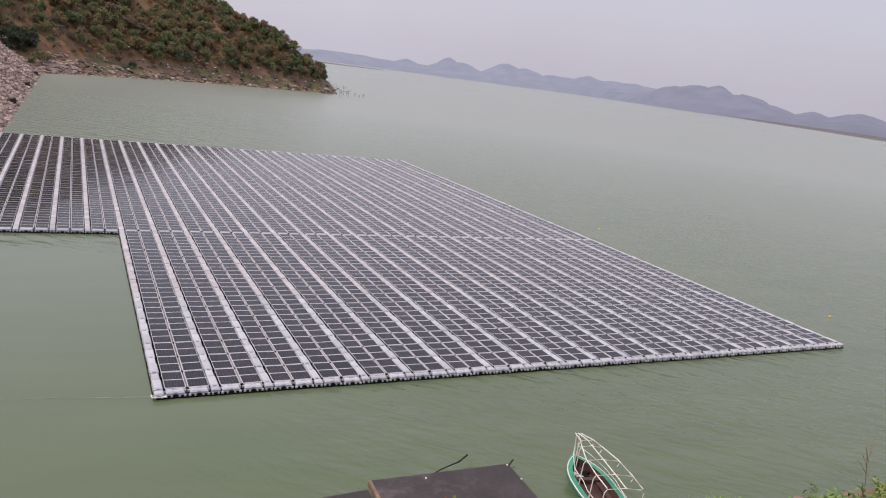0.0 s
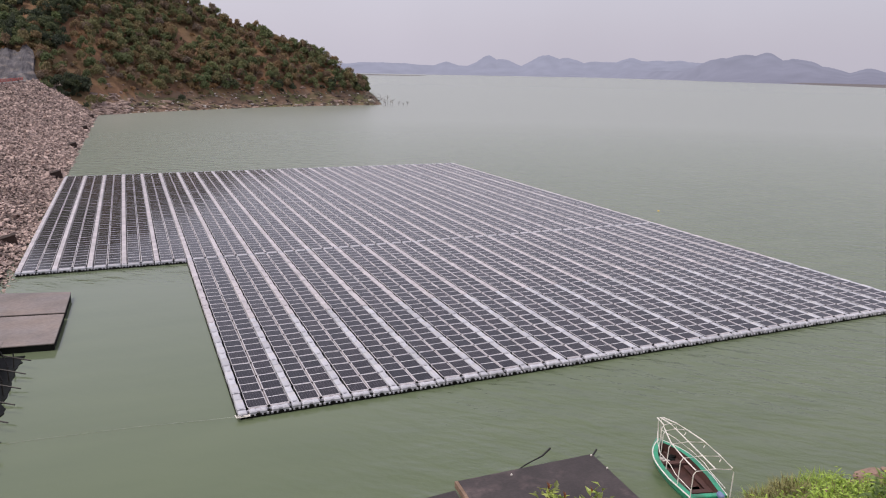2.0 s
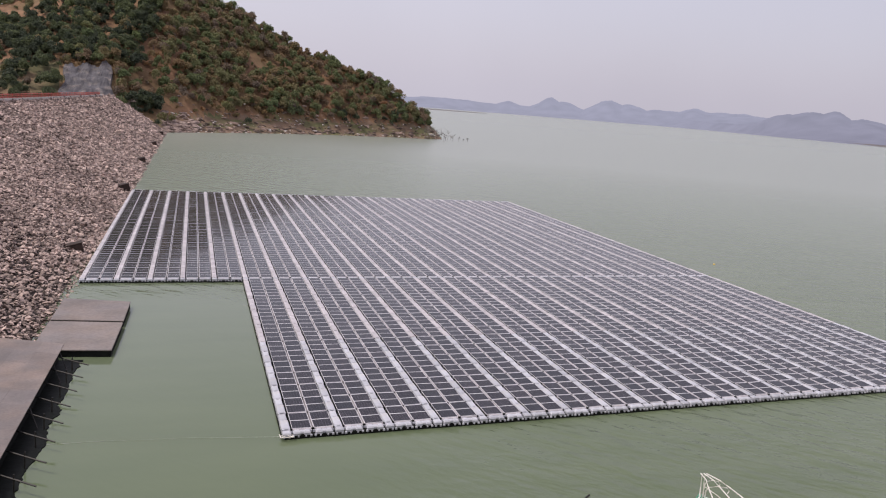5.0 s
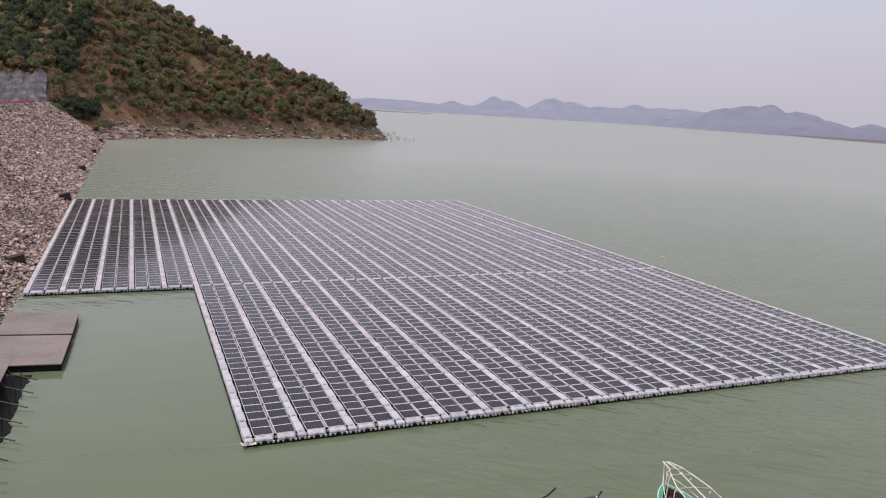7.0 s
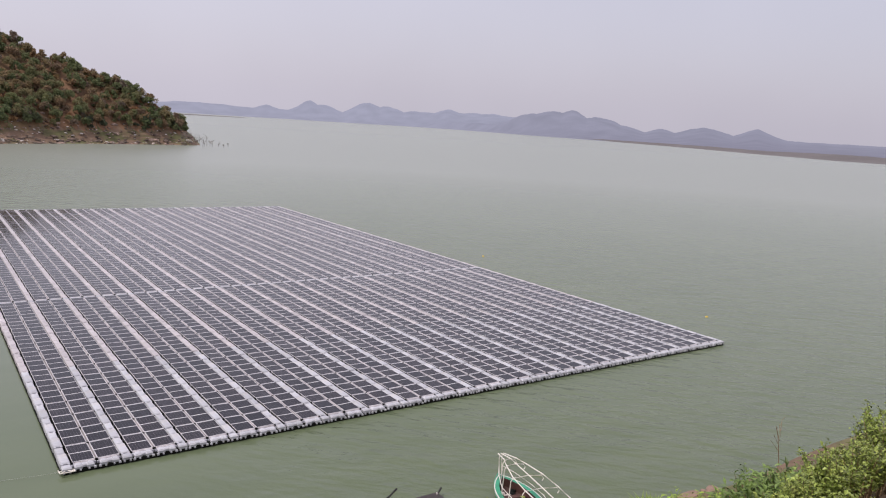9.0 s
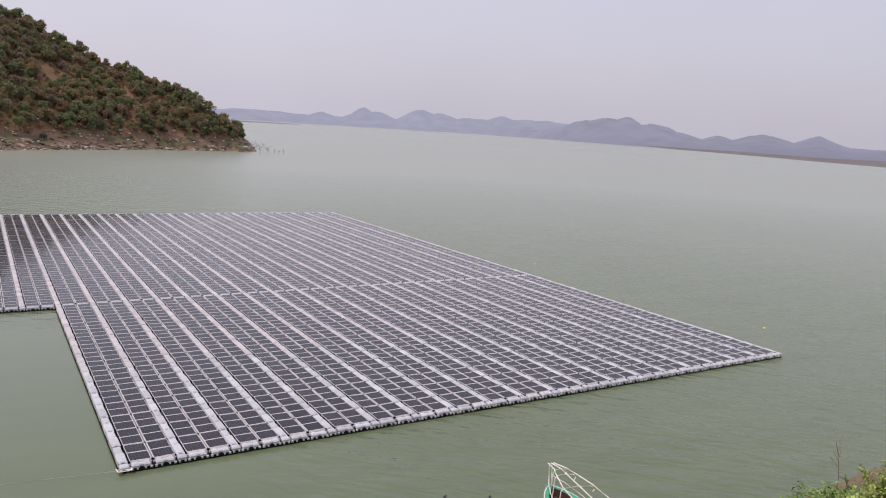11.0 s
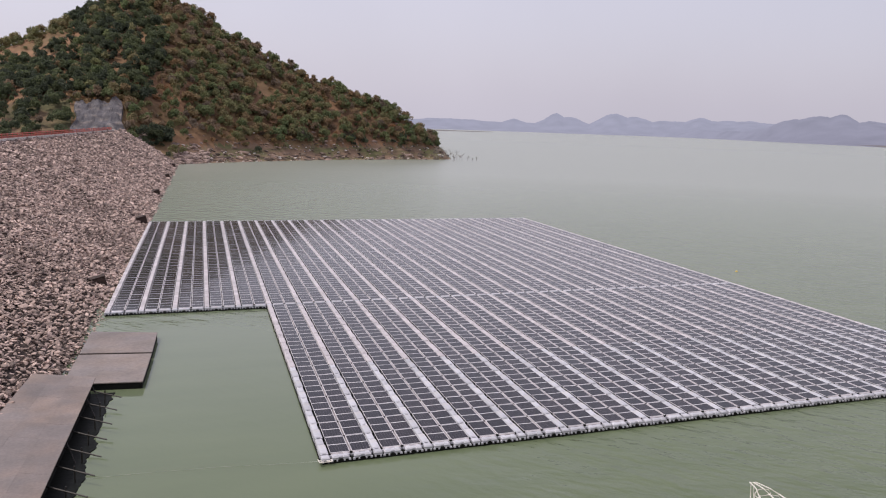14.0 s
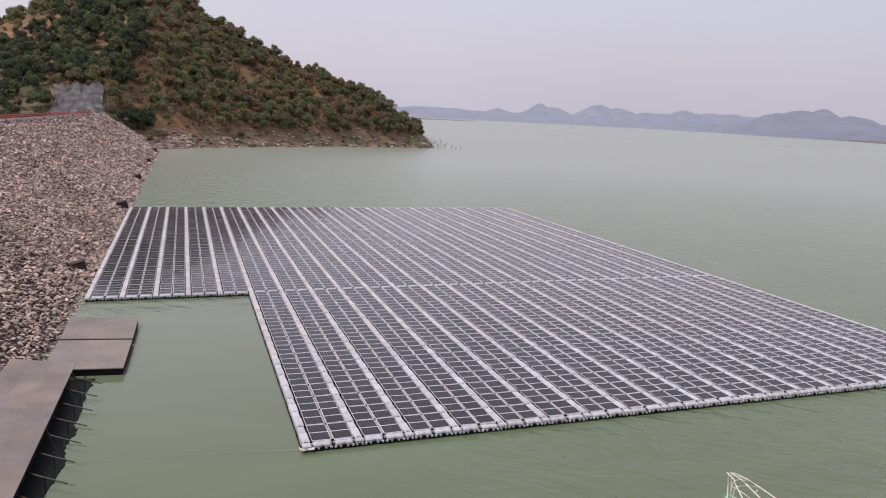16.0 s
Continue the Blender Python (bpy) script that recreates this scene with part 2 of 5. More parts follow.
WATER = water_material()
CELLS, CELLS_FAR = cell_material("object"), cell_material("island")
ALU = material("anodised_aluminium", (0.64, 0.62, 0.64), 0.45, 0.0, 0.1, 2.0)
FLOAT = material("weathered_white_plastic", (0.445, 0.445, 0.485), 0.55, 0, 0.10, 0.8, 9, 0.1, 30, "object", 0.14, (0.43, 0.40, 0.39), 0.7, (0.55, 0.8))
FLOAT_FAR = material("weathered_white_plastic_far", (0.47, 0.435, 0.455), 0.55, 0, 0.10, 0.8, 9, 0, 30, "island", 0.12, (0.45, 0.42, 0.42), 0.7, (0.55, 0.8))
# black of plastic floats, and of solids that stand in for shade
BLACK = material("black_plastic_and_shade", (0.012, 0.013, 0.012), 0.8, 0, 0.3, 2.0, ior=1.2)
SHADE_SHEET = material("black_shade_sheet", (0.008, 0.009, 0.008), 0.5, 0, 0.3, 2.0, 8, 0.3, 4, ior=1.15)
ROCK = material("rockfill_stone", (0.355, 0.268, 0.236), 0.9, 0, 0.25, 0.5, 10, 0.5, 6, "island", 0.62, (0.275, 0.206, 0.180), 0.12, (0.45, 0.6))
STONE = material("rockfill_stone_near", (0.36, 0.27, 0.235), 0.9, 0, 0.25, 2.0, 8, 0.5, 8, "object", 0.5, (0.22, 0.16, 0.135), 0.9, (0.45, 0.6))
# near-black bed: shade in the gaps between stones put into its colour
SHADE_BED = material("shade_dark_bed", (0.045, 0.031, 0.026), 0.95, 0, 0.4, 0.6, 6, 0.8, 2.0)
EARTH = material("dry_hill_soil", (0.200, 0.110, 0.061), 0.95, 0, 0.3, 0.08, 10, 0.6, 0.8, second=(0.155, 0.098, 0.048), second_scale=0.03)
GRASSY = material("dry_grass_slope", (0.082, 0.075, 0.034), 0.95, 0, 0.3, 0.1, 10, 0.6, 0.8, second=(0.15, 0.095, 0.058), second_scale=0.06)
SHORE = material("bare_shore_soil", (0.180, 0.117, 0.078), 0.95, 0, 0.35, 0.15, 10, 0.8, 0.8, second=(0.118, 0.112, 0.048), second_scale=0.07, stretch=(1, 1, 4))
SHORE_ROCK = material("dark_shore_rock", (0.23, 0.165, 0.135), 0.95, 0, 0.3, 0.5, 8, 0.5, 3, "island", 0.7, (0.12, 0.09, 0.07), 0.2)
LEAF = leaf_material("dry_season_leaves", ((0.135, 0.175, 0.078), (0.185, 0.205, 0.095), (0.240, 0.215, 0.108), (0.280, 0.185, 0.100), (0.215, 0.172, 0.135)))
# dark green leaves, made darker for the shade on the hill's left face
LEAF_SHADED = leaf_material("shaded_dark_leaves", ((0.060, 0.076, 0.050), (0.086, 0.105, 0.058), (0.125, 0.148, 0.068)))
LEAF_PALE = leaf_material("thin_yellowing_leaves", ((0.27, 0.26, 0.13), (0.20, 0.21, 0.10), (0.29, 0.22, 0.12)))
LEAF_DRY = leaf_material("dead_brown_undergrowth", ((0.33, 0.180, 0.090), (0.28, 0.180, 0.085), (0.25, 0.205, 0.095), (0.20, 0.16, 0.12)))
LEAF_TREE = leaf_material("tree_leaves", ((0.150, 0.190, 0.080), (0.200, 0.230, 0.100), (0.260, 0.245, 0.120), (0.280, 0.200, 0.115), (0.170, 0.210, 0.09)), by_object=True)
DEADWOOD = material("bleached_deadwood", (0.20, 0.175, 0.15), 0.9, 0, 0.3, 1.5)
BARK = material("grey_bark", (0.13, 0.10, 0.08), 0.9, 0, 0.3, 1.5)
SHOTCRETE = material("grey_shotcrete", (0.085, 0.079, 0.087), 0.9, 0, 0.4, 0.3, 8, 0.6, 0.6, second=(0.19, 0.16, 0.145), second_scale=0.22, second_edge=(0.5, 0.7))
CONCRETE = material("parapet_concrete", (0.50, 0.46, 0.43), 0.85, 0, 0.2, 0.3)
RED_RAIL = material("red_guard_rail", (0.42, 0.075, 0.05), 0.5, 0, 0.25, 0.4)
RED_PAINT = material("red_oxide_paint", (0.36, 0.05, 0.022), 0.38, 0, 0.2, 3.0, 10, 0.15, 40, second=(0.25, 0.035, 0.02), second_scale=4.0)
DECK = material("weathered_plywood_deck", (0.19, 0.166, 0.162), 0.75, 0, 0.24, 0.3, 14, 0.25, 12, second=(0.215, 0.172, 0.15), second_scale=0.28, second_edge=(0.4, 0.7))
JETTY_DECK = material("patched_plywood_deck", (0.165, 0.142, 0.138), 0.7, 0, 0.2, 0.5, 12, 0.2, 12, "object", 0.12, (0.205, 0.157, 0.134), 0.35, (0.4, 0.7))
DARK_DECK = material("dark_plywood_raft", (0.043, 0.034, 0.034), 0.7, 0, 0.3, 0.6, 10, 0.3, 10, second=(0.115, 0.084, 0.082), second_scale=0.9, second_edge=(0.56, 0.76))
EDGE_WOOD = material("worn_plywood_edge", (0.20, 0.13, 0.09), 0.8, 0, 0.3, 2.0)
STEEL = material("dark_scaffold_steel", (0.035, 0.032, 0.03), 0.55, 0.5, 0.3, 3.0)
RUST = material("rusty_steel_box", (0.045, 0.028, 0.022), 0.8, 0.2, 0.4, 2.0)
HULL = material("green_boat_paint", (0.035, 0.30, 0.17), 0.42, 0, 0.2, 1.2, 12, 0.1, 20, second=(0.05, 0.22, 0.13), second_scale=1.5)
HULL_WHITE = material("white_boat_paint", (0.72, 0.70, 0.66), 0.5, 0, 0.15, 2.0)
BOAT_WOOD = material("wet_brown_boat_wood", (0.065, 0.028, 0.022), 0.65, 0, 0.35, 1.2, 10, 0.2, 15)
WHITE_PIPE = material("white_painted_pipe", (0.74, 0.70, 0.64), 0.45, 0, 0.12, 3.0)
BANK = material("bank_soil", (0.19, 0.125, 0.08), 0.95, 0, 0.3, 0.3, 10, 0.6, 3, second=(0.12, 0.12, 0.045), second_scale=0.35)
BUSH_A = material("bright_shrub_leaves", (0.29, 0.40, 0.065), 0.55, 0, 0.25, 0.8, 6, thin=0.3, random_by="island", random_amount=0.45)
BUSH_B = material("dark_shrub_leaves", (0.15, 0.22, 0.055), 0.5, 0, 0.3, 0.8, 6, thin=0.25, random_by="island", random_amount=0.5)
BUSH_C = material("yellow_green_leaves", (0.27, 0.335, 0.075), 0.42, 0, 0.35, 0.8, 6, thin=0.3, random_by="island", random_amount=0.65, second=(0.36, 0.36, 0.11), second_scale=0.9, second_edge=(0.5, 0.65))
DRY = material("dry_stalk", (0.26, 0.18, 0.10), 0.9, 0, 0.3, 3.0)
ROPE = material("pale_rope", (0.48, 0.50, 0.42), 0.8, 0, 0.2, 3.0)
PALE = material("bleached_rock", (0.56, 0.51, 0.47), 0.9, 0, 0.2, 0.6, 8, 0.4, 4)
PALE_BROWN = material("pale_broken_rock", (0.33, 0.265, 0.235), 0.9, 0, 0.25, 0.6, 8, 0.4, 4, "island", 0.35)
BLUE = material("blue_outboard_cover", (0.16, 0.20, 0.36), 0.35, 0, 0.15, 4.0)
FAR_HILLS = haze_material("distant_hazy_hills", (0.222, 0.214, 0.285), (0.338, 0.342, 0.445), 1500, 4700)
FAR_SHORE = material("distant_brown_shore", (0.125, 0.112, 0.112), 1.0, 0, 0.15, 0.01, 8)
YELLOW = material("yellow_buoy", (0.6, 0.42, 0.03), 0.4, 0, 0.1, 4)
DRY_GRASS = material("dry_grass", (0.20, 0.19, 0.07), 0.7, 0, 0.3, 1.0, 6, random_by="island", random_amount=0.4)
RED_LEAF = material("reddish_shoots", (0.22, 0.075, 0.03), 0.55, 0, 0.25, 2.0)
BOULDER = material("pinkish_boulder", (0.27, 0.18, 0.14), 0.9, 0, 0.25, 1.2, 8, 0.6, 4, second=(0.24, 0.15, 0.12), second_scale=0.8)

# ---- building helpers ----
SKEW = 0.0925                    # dam and array are sheared this much to +x per metre of +y to fit the camera's view


def thing(name, label, category, group="", kind="", at=None):
    ob = new(name)
    if at is not None:
        ob.matrix_basis = at
    return tagged(ob, label, category, group, kind)


def link(name, mesh, parent=None, label="", kind=""):
    ob = new(name, mesh)
    ob.parent = parent
    return tagged(ob, label, kind=kind)


def finish(bm, name, mat, smooth=False):
    me = bpy.data.meshes.new(name)
    bmesh.ops.recalc_face_normals(bm, faces=bm.faces)
    for f in bm.faces:
        f.smooth = smooth
    bm.to_mesh(me)
    bm.free()
    for m in mat if isinstance(mat, (list, tuple)) else (mat,):
        me.materials.append(m)
    return me


def part(name, bm, mat, parent=None, label="", smooth=False, kind=""):
    return link(name, finish(bm, name, mat, smooth), parent, label, kind)


def box(bm, x0, x1, y0, y1, z0, z1, bevel=0.0):
    made = bmesh.ops.create_cube(bm, size=1.0, matrix=Matrix.LocRotScale(
        ((x0 + x1) / 2, (y0 + y1) / 2, (z0 + z1) / 2), None, (x1 - x0, y1 - y0, z1 - z0)))["verts"]
    if bevel:
        edges = {e for v in made for e in v.link_edges}
        bmesh.ops.bevel(bm, geom=list(edges), offset=bevel, segments=1, affect="EDGES")
    return bm


def tube(bm, points, radius, sides=6, ends=None):
    """A round bar along points; ends: another radius at its end."""
    pts = [Vector(p) for p in points]
    rings = []
    for i, p in enumerate(pts):
        d = (pts[min(i + 1, len(pts) - 1)] - pts[max(i - 1, 0)]).normalized()
        a = d.orthogonal().normalized()
        b = d.cross(a)
        r = radius if ends is None else radius + (ends - radius) * i / (len(pts) - 1)
        rings.append([bm.verts.new(p + r * (math.cos(k * math.tau / sides) * a + math.sin(k * math.tau / sides) * b)) for k in range(sides)])
    for r0, r1 in zip(rings, rings[1:]):
        # match the nearest start so that the bar doesn't twist
        k0 = min(range(sides), key=lambda k: (r1[k].co - r0[0].co).length)
        for k in range(sides):
            bm.faces.new((r0[k], r0[(k + 1) % sides], r1[(k + 1 + k0) % sides], r1[(k + k0) % sides]))
    bm.faces.new(rings[0][::-1])
    bm.faces.new(rings[-1])
    return bm


def joined(name, verts, faces, mats, index=None, uv=None, smooth=False):
    me = bpy.data.meshes.new(name)
    me.from_pydata(verts, [], faces)
    for m in mats:
        me.materials.append(m)
    if index is not None:
        me.polygons.foreach_set("material_index", np.asarray(index, dtype=np.int32))
    if uv is not None:
        me.uv_layers.new(name="UVMap").data.foreach_set("uv", np.asarray(uv, dtype=np.float32).ravel())
    if smooth:
        me.polygons.foreach_set("use_smooth", np.ones(len(me.polygons), dtype=bool))
    me.update()
    return me


def repeat(base_verts, base_faces, mats4):
    """Copies of a small shape under many 4 x 4 matrices, as one list of corners and faces."""
    v = np.asarray(base_verts, float)
    h = np.c_[v, np.ones(len(v))]
    allv = np.einsum("nij,vj->nvi", np.asarray(mats4, float)[:, :3, :], h).reshape(-1, 3)
    n = len(v)
    faces = [tuple(i + k * n for i in f) for k in range(len(mats4)) for f in base_faces]
    return allv, faces


def skewed(v):
    v = np.asarray(v, float).copy()
    v[:, 0] += SKEW * v[:, 1]
    return v


# ---- the lake ----
bm = bmesh.new()
bmesh.ops.create_grid(bm, x_segments=8, y_segments=8, size=4950, matrix=Matrix.Translation((-10, -44, 0)))
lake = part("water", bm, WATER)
tagged(lake, "milky green lake water with small wind ripples", "water", kind="structure")

# ---- the far shore and its hills: a range of soft rounded tops on the far side of the lake ----
CENTRE = (-9.9, -44.4)


def polar(az, r, z):
    return (CENTRE[0] + r * math.sin(radians(az)), CENTRE[1] + r * math.cos(radians(az)), z)


def shore_r(az):
    return float(np.interp(az, (0, 28, 36, 44, 51, 58, 63, 80, 110), (4350, 4350, 4250, 3050, 2250, 1650, 1420, 1300, 1300)))


def far_range(name, az0, az1, r, tops, low, mat, label):
    """Ground that rises from the far waterline to a skyline: tops are (direction, height, half-width, sharpness)."""
    v, f = [], []
    steps = int((az1 - az0) * 16)
    rise = (0.0, 0.02, 0.12, 0.4, 0.75, 1.0, 0.6, 0.0)
    for i in range(steps + 1):
        az = az0 + (az1 - az0) * i / steps
        h = low
        for c, top, wide, power in tops:
            h = max(h, low * 0.6 + (top - low * 0.6) * math.exp(-abs((az - c) / wide) ** power))
        smooth = h
        h += 0.05 * h * noise.fractal((az * 1.1, 3.1, r * 0.01), 0.7, 2.1, 8) + 1.2 * noise.noise((az * 14, 1.0, 2.0))
        fade = min(1, (az - az0) / 2.0, (az1 - az) / 2.0)
        r0 = shore_r(az)
        for j, k in enumerate(rise):
            rr = r0 + (max(r, r0 + 250) - r0) * min(j, 5) / 5 + max(0, j - 5) * 60
            bump = 1 + 0.04 * noise.fractal((az * 0.9, rr * 0.004, 1.7), 0.9, 2.0, 4) * (0 if j in (0, 5) else 1)
            v.append(polar(az, rr, max(-0.5, (h if j == 5 else smooth) * fade * k * bump - (0.5 if j == 0 else 0))))
    m = len(rise)
    f = [(i * m + j, (i + 1) * m + j, (i + 1) * m + j + 1, i * m + j + 1) for i in range(steps) for j in range(m - 1)]
    ob = link(name, joined(name, v, f, [mat], smooth=True))
    return tagged(ob, label, "hills", kind="structure")


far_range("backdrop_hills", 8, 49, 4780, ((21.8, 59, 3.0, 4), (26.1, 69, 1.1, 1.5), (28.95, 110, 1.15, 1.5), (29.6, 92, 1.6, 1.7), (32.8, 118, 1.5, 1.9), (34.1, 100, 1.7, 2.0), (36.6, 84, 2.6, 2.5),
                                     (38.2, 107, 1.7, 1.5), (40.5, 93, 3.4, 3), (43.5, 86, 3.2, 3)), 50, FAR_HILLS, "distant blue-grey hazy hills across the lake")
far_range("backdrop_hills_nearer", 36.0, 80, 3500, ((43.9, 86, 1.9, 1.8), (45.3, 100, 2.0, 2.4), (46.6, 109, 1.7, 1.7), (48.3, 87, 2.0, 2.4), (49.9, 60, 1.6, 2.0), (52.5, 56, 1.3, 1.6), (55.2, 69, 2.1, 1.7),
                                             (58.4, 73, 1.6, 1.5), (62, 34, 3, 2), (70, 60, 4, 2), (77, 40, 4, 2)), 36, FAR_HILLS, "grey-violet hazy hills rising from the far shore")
far_range("far_shore", 33, 84, 1500, ((56, 6, 8, 2), (64, 9, 6, 2), (75, 9, 8, 2)), 3, FAR_SHORE, "low brown strip of distant lake shore")
bm = bmesh.new()
v = [bm.verts.new(polar(a, r, z)) for a, r, z in ((14, 2700, 0), (20, 2900, 0), (24.7, 3180, 0), (24.7, 3200, 1.6), (20, 3000, 3.4), (14, 2800, 4.0))]
bm.faces.new(v)
spit = part("sand_spit", bm, FAR_SHORE)
tagged(spit, "thin dark spit of land far out in the lake", "shore", kind="structure")

# ---- the rockfill dam ----
CREST_Z = 13.3


def water_x(y):
    return -15.9 + SKEW * y


def crest_x(y):
    return float(np.interp(y, (-60, 128, 286, 330), (-58.0, -33.6, -11.1, -4.8)))


def face_point(y, k, lift=0.0):
    """On the dam's wet face, from the waterline (k = 0) to the crest (k = 1)."""
    x0, x1 = water_x(y), crest_x(y)
    return Vector((x0 + (x1 - x0) * k, y, CREST_Z * k + lift))


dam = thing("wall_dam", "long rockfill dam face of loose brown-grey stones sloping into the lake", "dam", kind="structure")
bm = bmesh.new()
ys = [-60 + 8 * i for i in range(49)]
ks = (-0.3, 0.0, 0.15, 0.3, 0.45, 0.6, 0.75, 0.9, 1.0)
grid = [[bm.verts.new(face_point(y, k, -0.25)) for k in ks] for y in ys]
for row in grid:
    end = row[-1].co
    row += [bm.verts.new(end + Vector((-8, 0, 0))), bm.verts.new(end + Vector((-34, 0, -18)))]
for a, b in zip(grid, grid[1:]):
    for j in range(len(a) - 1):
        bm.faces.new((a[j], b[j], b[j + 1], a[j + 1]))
part("dam_body", bm, SHADE_BED, dam)

rng = np.random.default_rng(5)


def stone_shape(seed):
    bm = bmesh.new()
    bmesh.ops.create_icosphere(bm, subdivisions=1, radius=0.5)
    r = random.Random(seed)
    cuts = [Vector((r.uniform(-1, 1), r.uniform(-1, 1), r.uniform(-1, 1))).normalized() for _ in range(6)]
    for v in bm.verts:
        for c in cuts:
            d = v.co.dot(c)
            if d > 0.30:
                v.co -= (d - 0.30) * c
        v.co *= r.uniform(0.92, 1.1)
    verts = [tuple(v.co) for v in bm.verts]
    faces = [tuple(v.index for v in f.verts) for f in bm.faces]
    bm.free()
    return verts, faces


STONES = [stone_shape(40 + i) for i in range(6)]


def block_shape(seed):
    """A broken six-sided block."""
    r = random.Random(seed)
    v = [tuple(0.42 * c + r.uniform(-0.16, 0.16) for c in (a, b, d)) for a in (-1, 1) for b in (-1, 1) for d in (-1, 1)]
    return v, [(0, 1, 3, 2), (4, 6, 7, 5), (0, 4, 5, 1), (2, 3, 7, 6), (0, 2, 6, 4), (1, 5, 7, 3)]


BLOCKS = [block_shape(60 + i) for i in range(6)]


def stone_pose(y, k, size):
    p = face_point(y, k, rng.uniform(-0.08, 0.10) * size / 0.31)
    slope = math.atan2(CREST_Z, water_x(y) - crest_x(y))
    m = pose(p.x, p.y, p.z, rng.uniform(-32, 32), math.degrees(slope) + rng.uniform(-42, 28), rng.uniform(0, 360))
    return m @ Matrix.Diagonal((size * rng.uniform(1.0, 1.9), size * rng.uniform(0.75, 1.2), size * rng.uniform(0.28, 0.55), 1))


allv, allf = [], []
for y0, y1, size, cover in ((-4, 45, 0.31, 1.0), (45, 110, 0.28, 0.85), (110, 200, 0.37, 0.9), (200, 318, 0.52, 1.0)):
    mid = (y0 + y1) / 2
    width = math.hypot(water_x(mid) - crest_x(mid), CREST_Z)
    count = int((y1 - y0) * width / (size * size * 1.1) * cover)
    groups = [[] for _ in STONES]
    for i in range(count):
        groups[i % 6].append(stone_pose(rng.uniform(y0, y1), rng.uniform(-0.04, 1.0), size * min(1.7, rng.lognormal(0, 0.3))))
    for shape, mats in zip(STONES if y0 < 45 else BLOCKS, groups):
        v, f = repeat(*shape, [np.array(m) for m in mats])
        base = sum(len(a) for a in allv)
        allv.append(v)
        allf += [tuple(i + base for i in q) for q in f]
link("rockfill", joined("rockfill", np.concatenate(allv).tolist(), allf, [ROCK]), dam, "brown and pale grey angular stones", "stuff")
meshes = [joined("stone", *s, [STONE]) for s in STONES]
for i in range(260):
    ob = link("stone", meshes[i % 6], dam)
    ob.matrix_basis = stone_pose(rng.uniform(3, 40), rng.uniform(0.0, 0.3), 0.38 * rng.lognormal(0, 0.3))
    ob.location.z += 0.09

# crest: concrete kerb and the red guard rail along the road
bm = bmesh.new()
pts = [Vector((crest_x(y), y, CREST_Z)) for y in range(-60, 291, 10)]
for a, b in zip(pts, pts[1:]):
    q = [bm.verts.new(p + Vector(o)) for p in (a, b) for o in ((-0.4, 0, -0.3), (0.2, 0, -0.3), (0.2, 0, 0.45), (-0.4, 0, 0.45))]
    for i in range(4):
        bm.faces.new((q[i], q[(i + 1) % 4], q[4 + (i + 1) % 4], q[4 + i]))
part("kerb", bm, CONCRETE, dam, "pale concrete kerb along the crest")
rail = thing("guard_rail", "red steel guard rail along the dam crest", "rail")
bm = bmesh.new()
box(bm, -0.07, 0.07, -0.07, 0.07, -0.4, 1.0)
post_me = finish(bm, "post", RED_RAIL)
for y in range(60, 288, 4):
    ob = link("post", post_me, rail)
    ob.location = (crest_x(y) - 0.1, y, CREST_Z + 0.5)
for h in (0.2, 0.5, 0.9):
    bm = bmesh.new()
    tube(bm, [(crest_x(y) - 0.1, y, CREST_Z + 0.4 + h) for y in range(-40, 287, 6)], 0.10, 6)
    part("beam", bm, RED_RAIL, rail)

# ---- the wooded headland ----
RIDGE_R = 490


def land_r(az):
    return float(np.interp(az, (-16, 0, 3.8, 7.3, 13, 16.85, 19.5, 21.4, 22.5), (318, 335, 359, 384, 426, 452, 468, 480, 500)))


def ridge_z(az):
    return float(np.interp(az, (-16, -7.5, -5.9, -4.35, -2.7, -1.1, 1, 2.7, 5.2, 7.1, 10, 13, 15.85, 17.6, 19.5, 20.6, 21.4, 22),
                           (26, 45, 51, 57, 66, 74, 82, 83, 75, 64, 50, 40, 32.5, 26, 16.5, 10.5, 4, -2)))


def hill_z(az, r):
    r0, top = land_r(az), ridge_z(az)
    ridge = max(RIDGE_R, r0 + 25)
    t = (r - r0) / (ridge - r0)
    band = min(5.5, top * 0.4)
    if t < 0:
        return -0.12 * (r0 - r)
    if t <= 1:
        z = min(band, (r - r0) * 0.42) + (top - band) * max(0.0, (t - 0.10) / 0.90) ** 0.92
    else:
        z = top - (t - 1) * abs(top) * 0.9
    rough = noise.fractal((az * 0.5, r * 0.02, 4.0), 1.0, 2.0, 4) + 0.35 * noise.fractal((az * 2.2, r * 0.12, 6.0), 0.8, 2.0, 3)
    return z + rough * min(3.5, 0.6 + z * 0.05) * min(1, max(0, t * 12))


hill = thing("ground_headland", "steep dry hill with bare eroded shore beneath scrub woodland", "hill", kind="structure")
azs = np.linspace(-16, 22.4, 170)
rs = np.concatenate([np.linspace(310, 500, 96), np.linspace(506, 640, 20)])
v = [polar(a, r, hill_z(a, r)) for a in azs for r in rs]
nr = len(rs)
f = [(i * nr + j, i * nr + j + 1, (i + 1) * nr + j + 1, (i + 1) * nr + j) for i in range(len(azs) - 1) for j in range(nr - 1)]


def ground_kind(i):
    az, r, z = azs[i // nr], rs[i % nr], v[i][2]
    if az > 3:
        return 1 if z < 7.0 + 1.8 * noise.noise((az * 1.3, r * 0.03, 2)) else 0
    return 2 if az < -2.6 and r < 392 + 8 * noise.noise((az, 5, 1)) else 0


idx = [ground_kind(q[0]) for q in f]
link("hillside", joined("hillside", v, f, [EARTH, SHORE, GRASSY], idx, smooth=True), hill)

